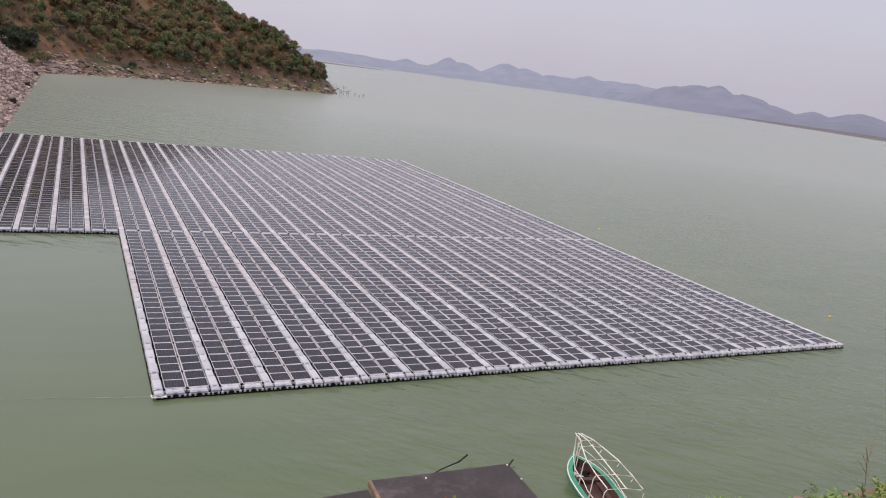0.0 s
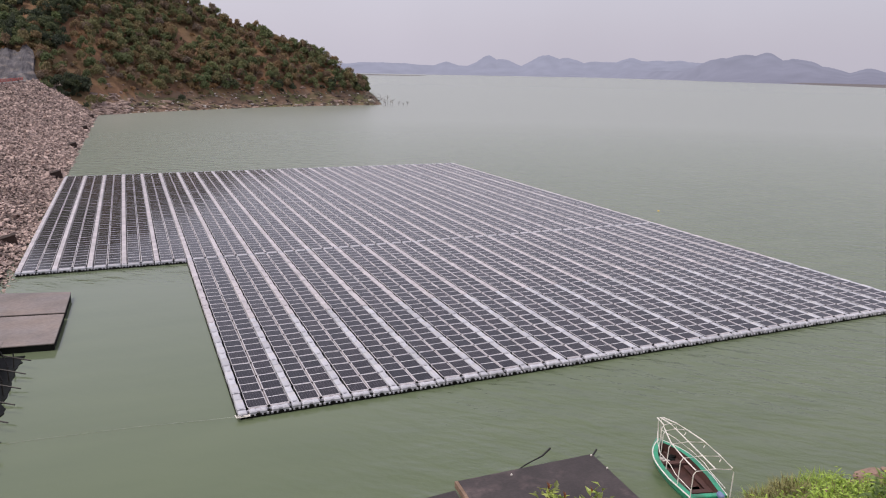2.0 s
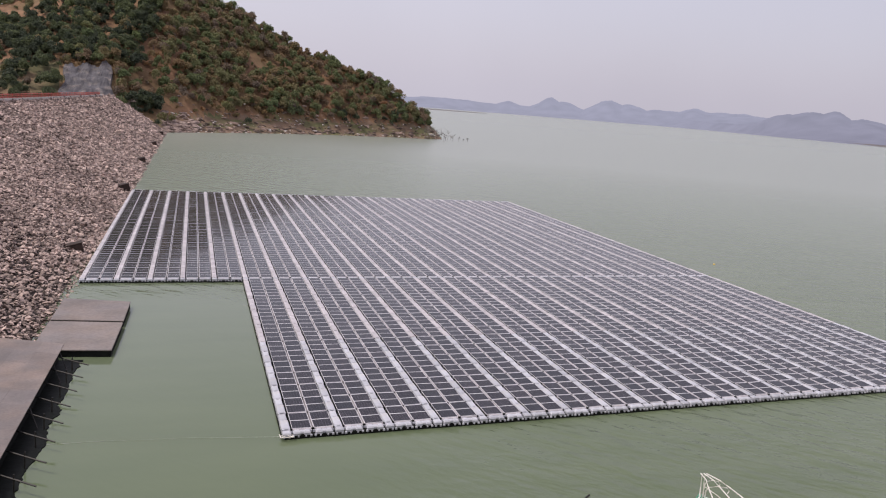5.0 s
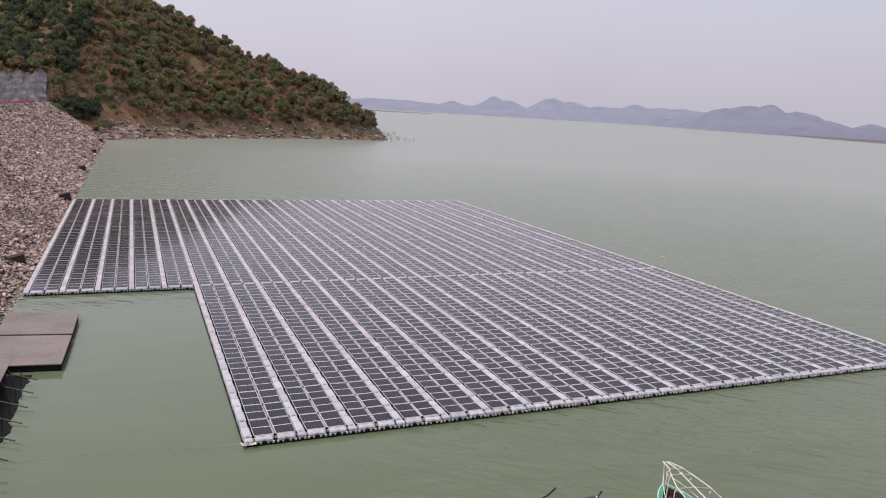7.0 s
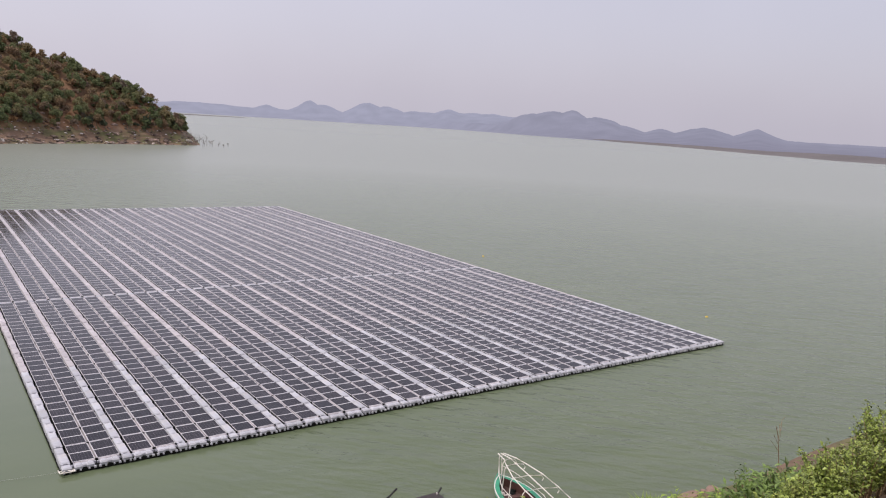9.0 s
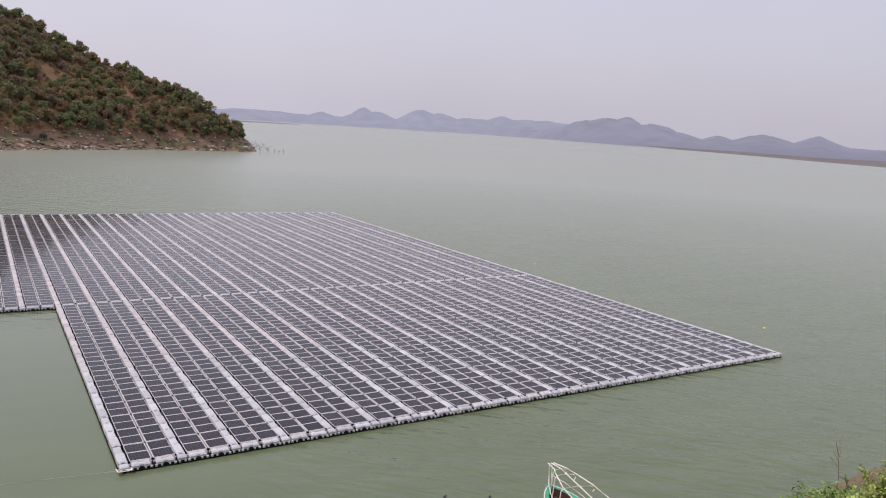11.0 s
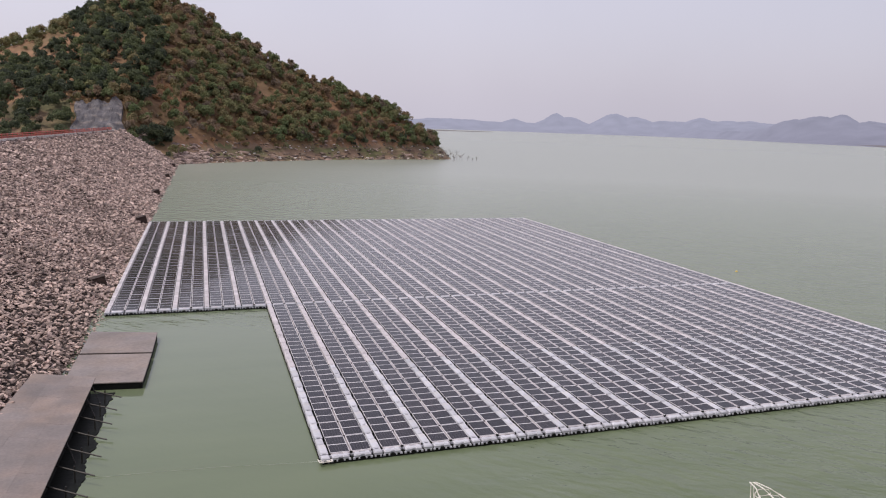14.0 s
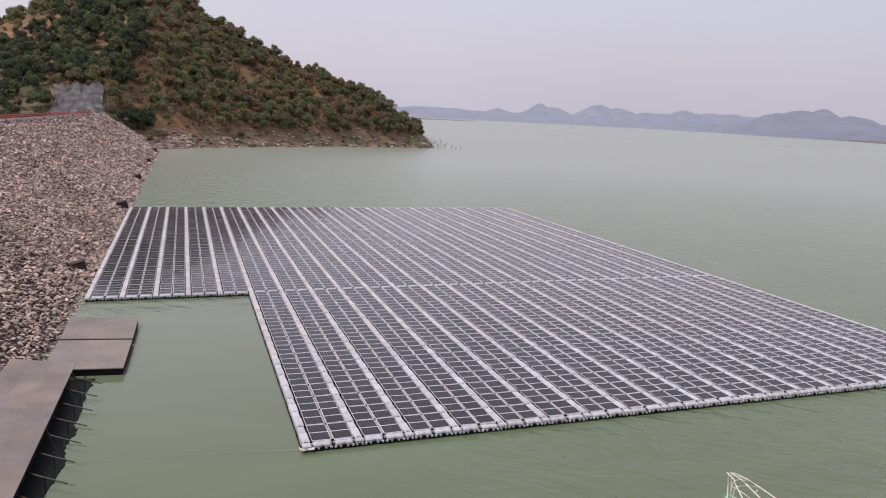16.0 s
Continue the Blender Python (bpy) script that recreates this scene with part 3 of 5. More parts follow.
# sprayed concrete on the rock cut at the dam's end
bm = bmesh.new()
NI, NJ = 40, 22
g = [[None] * (NJ + 1) for _ in range(NI + 1)]
for i in range(NI + 1):
    for j in range(NJ + 1):
        u, k = i / NI - 0.5, j / NJ * (0.86 + 0.16 * noise.noise((i * 0.16, 3, 1)))
        az = -0.95 + u * (3.6 - 1.3 * k) + 0.30 * noise.noise((u * 2, k * 3.5, 2)) * (1.6 * abs(u) + 0.2)
        r = 354 + 36 * k
        rim = i in (0, NI) or j in (0, NJ)
        g[i][j] = bm.verts.new(polar(az, r, hill_z(az, r) + (-1.2 if rim else 1.4 + 0.55 * noise.fractal((i * 0.2, j * 0.24, 9), 0.9, 2.1, 3))))
for i in range(NI):
    for j in range(NJ):
        bm.faces.new((g[i][j], g[i + 1][j], g[i + 1][j + 1], g[i][j + 1]))
part("sprayed_rock_cut", bm, SHOTCRETE, hill, "grey sprayed concrete on the cut rock")

# ---- trees on the headland ----
def leaf_mesh(name, tris, mat, tint=None):
    """One mesh of loose three-cornered leaves; tint gives each tree its place in the row of leaf colours."""
    co = np.asarray(tris, dtype=np.float32).reshape(-1, 3)
    me = bpy.data.meshes.new(name)
    me.vertices.add(len(co))
    me.vertices.foreach_set("co", co.ravel())
    me.loops.add(len(co))
    me.loops.foreach_set("vertex_index", np.arange(len(co), dtype=np.int32))
    me.polygons.add(len(co) // 3)
    me.polygons.foreach_set("loop_start", np.arange(0, len(co), 3, dtype=np.int32))
    if tint is not None:
        me.attributes.new("tint", "FLOAT", "POINT").data.foreach_set("value", np.asarray(tint, dtype=np.float32))
    me.materials.append(mat)
    me.update(calc_edges=True)
    return me


def crown_shape(seed, clumps, leaves, size, tall=1.0, wide=0.36):
    """Leaf corners of a rounded crown: sprays round the ends of its limbs, uneven, with gaps between."""
    r = np.random.default_rng(seed)
    out = []
    d = r.normal(0, 1, (clumps, 3))
    d /= np.linalg.norm(d, axis=1)[:, None]
    d[:, 2] = np.abs(d[:, 2]) * 1.1 - 0.35
    centres = d * r.uniform(0.55, 1.05, (clumps, 1)) * (wide, wide, 0.34 * tall) + (0, 0, 0.52 * tall)
    for c in centres:
        spread = r.uniform(0.16, 0.27)
        q = r.normal(0, 1, (leaves, 3))
        q /= np.linalg.norm(q, axis=1)[:, None]
        p = c + q * spread * r.uniform(0.55, 1.0, (leaves, 1)) * (1, 1, 0.72)
        n = 0.7 * q + r.normal(0, 0.6, (leaves, 3)) + (0, 0, 0.4)
        n /= np.linalg.norm(n, axis=1)[:, None]
        a = np.cross(n, r.normal(0, 1, (leaves, 3)))
        a /= np.linalg.norm(a, axis=1)[:, None]
        b = np.cross(n, a)
        s = size * r.uniform(0.6, 1.35, (leaves, 1))
        out.append(np.stack([p + s * a, p - 0.6 * s * a + 0.8 * s * b, p - 0.6 * s * a - 0.8 * s * b], 1))
    return np.concatenate(out), centres


def trunk_shape(seed, centres):
    bm = bmesh.new()
    tube(bm, [(0, 0, -0.08), (0.01, 0.0, 0.2), (0.0, 0.02, 0.45)], 0.035, 5, 0.022)
    for c in centres[:4]:
        tube(bm, [(0, 0.01, 0.32), tuple(c * (0.5, 0.5, 0.8)), tuple(c)], 0.018, 4, 0.006)
    return bm


CROWNS = [crown_shape(70 + i, 13, 38, 0.062, 1.0 + 0.1 * (i % 3), 0.34 + 0.03 * (i % 4)) for i in range(8)]
BUSHES = [crown_shape(90 + i, 8, 26, 0.088, 0.75, 0.42) for i in range(4)]
rng = np.random.default_rng(11)


def tree_matrix(az, r, h):
    x, y, z = polar(az, r, hill_z(az, r))
    return pose(x, y, z - 0.1, 0, 0, rng.uniform(0, 360)) @ Matrix.Diagonal((h * rng.uniform(0.55, 0.95), h * rng.uniform(0.55, 0.95), h, 1))


def wooded(az, r):
    """How thick the scrub stands at a place on the hill, 0 to 1."""
    t = (r - land_r(az)) / (RIDGE_R - land_r(az) + 1e-6)
    if hill_z(az, r) < 5.8 + 1.8 * noise.noise((az * 1.1, r * 0.03, 5)):
        return 0.04
    if az < -2.6 and r < 395:
        return 0.28
    if 0.7 < az < 3.4 and r < land_r(az) + 24 or -3.2 < az < 1.2 and r < 405:
        return 1.0
    if az < -3.0 and t > 0.80:
        return 0.7 if t > 0.93 else 0.10
    open_ground = noise.fractal((az * 0.45, r * 0.03, 8.0), 1.0, 2.0, 3)
    if 0.3 < az < 9.5 and t < 0.34 - 0.02 * az + 0.12 * open_ground:
        return 0.30          # the bare brown foot of the slope above the dam's end
    return 0.35 if open_ground > 0.16 else 1.0


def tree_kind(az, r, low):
    """Thicket with shade put into its dark leaves in the gully by the dam, thin yellowing trees on the left crest,
    mixed scrub elsewhere.
    """
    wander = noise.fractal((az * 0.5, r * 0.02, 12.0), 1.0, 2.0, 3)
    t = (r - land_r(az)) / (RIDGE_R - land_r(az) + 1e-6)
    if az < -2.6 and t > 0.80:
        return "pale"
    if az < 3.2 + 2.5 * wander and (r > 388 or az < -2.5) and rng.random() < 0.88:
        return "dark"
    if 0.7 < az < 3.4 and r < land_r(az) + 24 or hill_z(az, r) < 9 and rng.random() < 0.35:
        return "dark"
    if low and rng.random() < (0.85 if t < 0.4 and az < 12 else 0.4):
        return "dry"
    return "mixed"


spots = []
while len(spots) < 4500:
    az, r = rng.uniform(-12, 22), rng.uniform(330, 518)
    if az < 21.0 and r > land_r(az) + 3 and hill_z(az, r) > 2 and rng.random() < wooded(az, r) and not (-2.6 < az < 0.7 and r < 384):
        spots.append((az, r))
while len(spots) < 5000:
    az = rng.uniform(1.0, 21.0)
    spots.append((az, max(RIDGE_R, land_r(az) + 25) + rng.uniform(-9, 5)))       # low scrub along the skyline
groups = {(k, i): [] for k in ("mixed", "dark", "pale", "dry") for i in range(12)}
single = []
for n, (az, r) in enumerate(spots):
    low = rng.random() < 0.45 or n >= 4500
    h = rng.uniform(2.4, 4.6) if low else rng.uniform(4.2, 8.0)
    if not low and n % 14 == 0 and len(single) < 170:
        single.append((az, r, h))
    else:
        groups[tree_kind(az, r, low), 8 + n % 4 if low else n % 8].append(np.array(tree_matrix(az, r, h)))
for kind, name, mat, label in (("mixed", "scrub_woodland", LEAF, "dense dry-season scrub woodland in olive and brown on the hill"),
                               ("dark", "evergreen_thicket", LEAF_SHADED, "dark green thicket in the gully above the dam, shade put into its leaf colour"),
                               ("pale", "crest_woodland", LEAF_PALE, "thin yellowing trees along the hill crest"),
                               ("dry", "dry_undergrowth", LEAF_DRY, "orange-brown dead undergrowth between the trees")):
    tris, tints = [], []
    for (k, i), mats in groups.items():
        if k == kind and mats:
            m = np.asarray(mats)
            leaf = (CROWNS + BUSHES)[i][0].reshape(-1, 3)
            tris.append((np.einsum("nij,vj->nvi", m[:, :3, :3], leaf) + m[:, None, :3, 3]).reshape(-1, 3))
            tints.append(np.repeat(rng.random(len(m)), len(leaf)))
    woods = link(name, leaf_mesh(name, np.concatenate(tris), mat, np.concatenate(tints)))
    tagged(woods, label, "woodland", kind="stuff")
crown_me = [leaf_mesh("crown", s[0], LEAF_TREE) for s in CROWNS]
trunk_me = [finish(trunk_shape(i, s[1]), "trunk", BARK) for i, s in enumerate(CROWNS)]
for n, (az, r, h) in enumerate(single):
    tree = thing("tree", "small bushy dry-season tree on the hillside", "tree", "trees on the headland")
    tree.matrix_basis = tree_matrix(az, r, h)
    link("trunk", trunk_me[n % 8], tree)
    link("crown", crown_me[n % 8], tree)

# bare drowned trees off the point, pale rocks and driftwood on the shore
def dead_tree(x, y, h, seed):
    r = random.Random(seed)
    tree = thing("dead_tree", "bare grey drowned tree standing in the water", "dead tree", "drowned trees off the point", at=pose(x, y, 0))
    bm = bmesh.new()
    tube(bm, [(0, 0, -1), (0.1, 0.1, h * 0.5), (r.uniform(-.5, .5), 0.1, h)], 0.11, 5, 0.04)
    part("trunk", bm, DEADWOOD, tree)
    for _ in range(9):
        bm = bmesh.new()
        z, a, s = r.uniform(0.35, 0.9) * h, r.uniform(0, 6.3), r.uniform(0.25, 0.5) * h
        tube(bm, [(0.05, 0.05, z), (s * 0.5 * math.cos(a), s * 0.5 * math.sin(a), z + s * 0.3), (s * math.cos(a), s * math.sin(a), z + s * 0.75)], 0.055, 4, 0.02)
        part("branch", bm, DEADWOOD, tree)


for i, (az, r, h) in enumerate(((21.0, 470, 9), (21.6, 472, 6.5), (22.0, 455, 6), (22.25, 480, 7.5), (22.6, 470, 5), (23.0, 474, 3.5), (23.6, 478, 3), (21.3, 478, 9), (20.7, 476, 8), (16.5, 440, 2), (12, 412, 1.6), (20.85, 464, 8), (21.2, 466, 9.5), (21.45, 470, 7), (21.8, 476, 8.5), (22.1, 470, 4.5), (22.45, 482, 4), (23.3, 468, 2.5), (20.9, 478, 10))):
    x, y, _ = polar(az, r, 0)
    dead_tree(x, y, 0.75 * h, i)
shore_stones = thing("shore_rocks", "pale rocks and driftwood scattered along the bare shore", "rocks", kind="stuff")
for name, mat, count, middle, big, end in (("pale_rock", PALE, 240, -0.7, 0.6, 21.6), ("dark_rock", SHORE_ROCK, 950, -0.1, 0.5, 21.6), ("outcrop_rock", STONE, 170, 0.35, 0.4, 5.6), ("abutment_rock", PALE_BROWN, 150, 0.1, 0.4, 1.9)):
    mats = [[] for _ in STONES]
    for i in range(count):
        az = rng.uniform(3.4, end) if end > 3 else rng.uniform(0.3, end)
        r = land_r(az) + abs(rng.normal(0, 8)) - 0.5 if end > 3 else 350 + 10 * rng.random() + 8 * (az - 0.3)
        s = rng.lognormal(middle, big)
        x, y, z = polar(az, r, hill_z(az, r))
        mats[i % 6].append(np.array(pose(x, y, z, rng.uniform(-15, 15), rng.uniform(-15, 15), rng.uniform(-40, 40)) @ Matrix.Diagonal((s * 2.0, s, s * 0.7, 1))))
    vv, ff = [], []
    for shape, m in zip(STONES, mats):
        a, b = repeat(*shape, m)
        base = sum(len(q) for q in vv)
        vv.append(a)
        ff += [tuple(i + base for i in q) for q in b]
    link(name, joined(name, np.concatenate(vv).tolist(), ff, [mat]), shore_stones, kind="stuff")

# ---- the jetty at the foot of the dam ----
def slab(name, corners, z, thick, mat, parent, label="", bevel=0.03):
    bm = bmesh.new()
    low = [bm.verts.new((x, y, z - thick)) for x, y in corners]
    top = [bm.verts.new((x, y, z)) for x, y in corners]
    n = len(corners)
    bm.faces.new(low[::-1])
    bm.faces.new(top)
    for i in range(n):
        bm.faces.new((low[i], low[(i + 1) % n], top[(i + 1) % n], top[i]))
    bmesh.ops.recalc_face_normals(bm, faces=bm.faces)
    bmesh.ops.bevel(bm, geom=list(bm.edges), offset=bevel, segments=1, affect="EDGES")
    return part(name, bm, mat, parent, label)


RAFTS = (((-12.75, 32.6), (-7.35, 31.0), (-8.05, 24.7), (-13.45, 25.65)), ((-13.5, 25.2), (-8.1, 24.25), (-9.0, 16.9), (-14.3, 17.6)))
for corners in RAFTS:
    raft = thing("floating_platform", "grey weathered plywood floating platform beside the dam", "platform", "floating platforms")
    slab("deck", corners, 0.55, 0.10, DECK, raft)
    cx, cy = sum(c[0] for c in corners) / 4, sum(c[1] for c in corners) / 4
    slab("float_body", [(cx + (x - cx) * 0.985, cy + (y - cy) * 0.985) for x, y in corners], 0.45, 0.7, BLACK, raft, "black float under the deck")

jetty = thing("jetty", "weathered grey plywood jetty on steel scaffold poles", "jetty")
# the deck steps down the bank in overlapping plywood lengths
J0, J1 = (-12.07, 16.6), (-14.9, -9.5)
L0, L1 = (-16.2, 18.6), (-19.9, -7.0)
def deck_point(across, along):
    return ((L0[0] + (L1[0] - L0[0]) * along) * (1 - across) + (J0[0] + (J1[0] - J0[0]) * along) * across,
            (L0[1] + (L1[1] - L0[1]) * along) * (1 - across) + (J0[1] + (J1[1] - J0[1]) * along) * across)


for i in range(11):
    for k in range(3):
        lap = 0.004 * ((i + k) % 3)
        slab("deck_board", (deck_point(k / 3, i / 11), deck_point((k + 1) / 3, i / 11), deck_point((k + 1) / 3, (i + 1) / 11), deck_point(k / 3, (i + 1) / 11)), 1.2 + lap, 0.06, JETTY_DECK, jetty, bevel=0.004)
# added black block in place of the shade under the jetty
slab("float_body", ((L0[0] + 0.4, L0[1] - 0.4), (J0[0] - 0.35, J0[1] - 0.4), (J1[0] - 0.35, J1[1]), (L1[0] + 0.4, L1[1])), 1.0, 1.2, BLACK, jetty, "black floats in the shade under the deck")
# ragged black sheet stands in for the deck's shade and reflection on water
bm = bmesh.new()
out = []
for i in range(150):
    t = i / 149
    x, y = J0[0] + (J1[0] - J0[0]) * t, J0[1] - 0.2 + (J1[1] - J0[1]) * t
    w = 1.05 + 0.4 * noise.fractal((t * 12, 0.3, 5), 0.8, 2.2, 6)
    out.append((bm.verts.new((x - 1.0, y, 0.09)), bm.verts.new((x + w, y, 0.05)), bm.verts.new((x + w + 0.1, y, -0.15))))
for a, b in zip(out, out[1:]):
    for k in (0, 1):
        bm.faces.new((a[k], b[k], b[k + 1], a[k + 1]))
part("liner", bm, SHADE_SHEET, jetty, "black sheet beside the deck standing in for its shade and reflection")
bm = bmesh.new()
tube(bm, [(J0[0] - 0.15, J0[1] - 0.3, 1.06), (J1[0] - 0.15, J1[1], 1.06)], 0.05)
part("bearer", bm, STEEL, jetty)
for i in range(11):
    y = 15.2 - 2.55 * i
    x = J0[0] + (J1[0] - J0[0]) * (16.6 - y) / 26.1
    bm = bmesh.new()
    tube(bm, [(x - 3.0, y + 1.9, 1.04), (x + 1.75, y - 1.75, 0.62)], 0.045)
    part("cross_pole", bm, STEEL, jetty)
    for k, dx in enumerate((0.75, -0.6)):
        bm = bmesh.new()
        tube(bm, [(x + dx, y - 0.95 + 0.9 * k, 0.95), (x + dx + 0.06 * (i % 3 - 1), y - 1.0 + 0.9 * k, -1.2)], 0.045)
        part("upright_pole", bm, STEEL, jetty)
    if i in (0, 1, 4):
        bm = bmesh.new()
        tube(bm, [(x - 0.1, y + 0.2, 1.0), (x + 0.75, y - 1.6, -0.6)], 0.04)
        part("brace", bm, STEEL, jetty)

# anchor boxes on the stones at the waterline
for x, y, s in ((-5.9, 113.3, 1.0), (-11.9, 54.6, 0.75), (-1.2, 169.5, 1.2), (4.4, 228.5, 1.3), (9.8, 288, 1.4)):
    block = thing("anchor_block", "dark rusty anchor box on the stones at the waterline", "anchor", "anchors along the dam", at=pose(x - 0.6, y, 0.75, 0, -14, 8))
    bm = bmesh.new()
    box(bm, -s, s, -0.8 * s, 0.8 * s, -0.7, 0.55, 0.06)
    part("body", bm, RUST, block)
    bm = bmesh.new()
    box(bm, -s * 1.08, s * 1.08, -0.85 * s, 0.85 * s, 0.55, 0.68, 0.03)
    part("lid", bm, RUST, block)

# ---- the dark raft ----
raft = thing("plywood_raft", "dark stained plywood raft with worn brown edges", "raft")
slab("deck", ((7.6, -12.35), (15.15, -12.55), (14.2, -18.9), (6.6, -18.6)), 0.62, 0.09, DARK_DECK, raft)
slab("edge_beam", ((7.45, -12.3), (7.62, -12.3), (6.62, -18.6), (6.45, -18.6)), 0.6, 0.3, EDGE_WOOD, raft, "brown worn plywood edge", 0.01)
slab("float_body", ((7.7, -12.45), (15.0, -12.65), (14.1, -18.8), (6.7, -18.5)), 0.52, 0.75, BLACK, raft)
for i, (x, y, z) in enumerate(((10.2, -12.9, 0.64), (14.95, -12.75, 0.64), (14.85, -14.2, 0.64))):
    bm = bmesh.new()
    tube(bm, [(x, y, z - 0.02), (x, y, z + 0.04)], 0.045, 8)
    part("cleat", bm, WHITE_PIPE, raft, "small white cleat")
raft = thing("plywood_raft", "low dark plywood raft beside the larger one", "raft")
slab("deck", ((2.4, -12.95), (7.3, -12.7), (6.3, -18.6), (1.6, -18.8)), 0.38, 0.08, DARK_DECK, raft)
slab("float_body", ((2.5, -13.05), (7.2, -12.8), (6.2, -18.5), (1.7, -18.7)), 0.3, 0.5, BLACK, raft)
for pts in (((10.4, -12.4, 0.3), (11.6, -11.9, 0.42), (12.8, -11.55, 0.5), (13.4, -11.35, 0.72)), ((14.9, -12.6, 0.15), (15.4, -12.2, 0.2), (15.9, -11.9, 0.4))):
    pole = thing("mooring_pole", "dark bent pole lying in the water by the raft", "pole")
    bm = bmesh.new()
    tube(bm, pts, 0.025, 6, 0.055)
    part("shaft", bm, STEEL, pole)

# ---- the boat ----
def boat(at):
    b = thing("boat", "narrow green wooden boat with a white pipe canopy frame", "boat", at=at)
    n, half, length = 18, 1.08, 5.75
    # along the boat: 0 stern, 1 bow
    def beam(t):
        return half * (0.80 + 0.20 * min(1, t * 3)) * (1 - max(0, (t - 0.45) / 0.55) ** 2.9)

    def sheer(t):
        return 0.62 + 0.42 * max(0, t - 0.35) ** 1.7
    def rim(name, z_off, out0, out1, mat, low, label=""):
        bm = bmesh.new()
        for side in (-1, 1):
            rows = []
            for i in range(n + 1):
                t = i / n
                w, y, z = beam(t), t * length - length / 2, sheer(t) + z_off
                rows.append([bm.verts.new((side * max(0.01, w + out0), y, z)), bm.verts.new((side * max(0.01, w + out1), y, z)),
                             bm.verts.new((side * max(0.0, w * low + out1), y, z - (0.12 if low == 1 else 0.9)))])
            for p, q in zip(rows, rows[1:]):
                bm.faces.new((p[0], q[0], q[1], p[1]))
                bm.faces.new((p[1], q[1], q[2], p[2]))
        part(name, bm, mat, b, label)

    # hull skin, inside and out
    bm = bmesh.new()
    prof = ((1.0, 0.0), (0.96, -0.3), (0.80, -0.62), (0.35, -0.85), (0.0, -0.9))
    rows = []
    for i in range(n + 1):
        t = i / n
        w, y, z = beam(t), t * length - length / 2, sheer(t)
        ring = [bm.verts.new((-w * a, y + (0.25 * t * t * (1 + h)), z + h)) for a, h in prof]
        ring += [bm.verts.new((w * a, y + (0.25 * t * t * (1 + h)), z + h)) for a, h in prof[-2::-1]]
        rows.append(ring)
    for p, q in zip(rows, rows[1:]):
        for k in range(len(p) - 1):
            bm.faces.new((p[k], p[k + 1], q[k + 1], q[k]))
    bm.faces.new(rows[0])
    me = finish(bm, "hull", HULL)
    ob = link("hull", me, b, "green painted planks")
    mod = ob.modifiers.new("skin", "SOLIDIFY")
    mod.thickness, mod.offset = 0.05, -1
    rim("gunwale", 0.015, -0.24, 0.02, HULL, 1, "broad green gunwale")
    bm = bmesh.new()
    for side in (-1, 1):
        tube(bm, [(side * (beam(i / n) + 0.035), i / n * length - length / 2, sheer(i / n) + 0.0) for i in range(n + 1)], 0.035, 5)
    part("rub_rail", bm, HULL_WHITE, b, "white line along the gunwale")
    # inner lining: dark brown well
    bm = bmesh.new()
    rows = []
    for i in range(n + 1):
        t = 0.03 + 0.90 * i / n
        w, y, z = max(0.05, beam(t) - 0.24), t * length - length / 2, sheer(t)
        rows.append([bm.verts.new((s * w * k, y, z + h)) for s, k, h in ((-1, 1, 0.0), (-1, 0.92, -0.42), (-1, 0.5, -0.5), (1, 0.5, -0.5), (1, 0.92, -0.42), (1, 1, 0.0))])
    for p, q in zip(rows, rows[1:]):
        for k in range(5):
            bm.faces.new((p[k], q[k], q[k + 1], p[k + 1]))
    bm.faces.new(rows[0])
    bm.faces.new(rows[-1][::-1])
    part("well", bm, BOAT_WOOD, b, "dark brown wet wooden inside")
    for y, z in ((-1.9, 0.36), (1.0, 0.4)):
        bm = bmesh.new()
        w = beam((y + length / 2) / length) - 0.34
        box(bm, -w, w, y - 0.16, y + 0.16, z, z + 0.05, 0.01)
        part("thwart", bm, BOAT_WOOD, b)
    for side in (-1, 1):
        bm = bmesh.new()
        box(bm, side * 0.56 - 0.14, side * 0.56 + 0.14, -2.5, 0.8, 0.3, 0.36, 0.01)
        part("bench", bm, BOAT_WOOD, b, "long brown side bench")
    bm = bmesh.new()
    box(bm, -0.84, 0.84, -length / 2 - 0.02, -length / 2 + 0.28, 0.45, 0.68, 0.04)
    part("transom", bm, HULL, b)
    bm = bmesh.new()
    box(bm, 0.35, 0.62, -length / 2 - 0.4, -length / 2 + 0.08, 0.6, 0.88, 0.08)
    part("outboard_cover", bm, BLUE, b, "blue outboard motor cover")
    bm = bmesh.new()
    tube(bm, [(0.48, -length / 2 - 0.25, 0.65), (0.48, -length / 2 - 0.32, -0.5)], 0.07, 6)
    part("outboard_leg", bm, STEEL, b)
    # a heap of pale cloth and rope near the bow
    for k in range(5):
        bm = bmesh.new()
        bmesh.ops.create_icosphere(bm, subdivisions=2, radius=0.17)
        for v in bm.verts:
            v.co = Vector((v.co.x * 1.3, v.co.y, v.co.z * 0.5)) * (1 + 0.35 * noise.noise(v.co * 9 + Vector((k, 0, 0))))
            v.co += Vector((-0.15 + 0.1 * k * (-1) ** k, 1.1 + 0.17 * k, 0.36))
        part("bundle", bm, PALE if k % 2 else BLACK, b, smooth=True)
    # canopy frame of white pipe
    tops = []
    for y, w, z in ((-2.8, 0.99, 1.93), (-1.5, 1.02, 1.95), (0.0, 0.94, 1.97), (1.45, 0.60, 2.0), (2.1, 0.40, 2.02)):
        tops.append((y, w, z))
    aside = 0.16
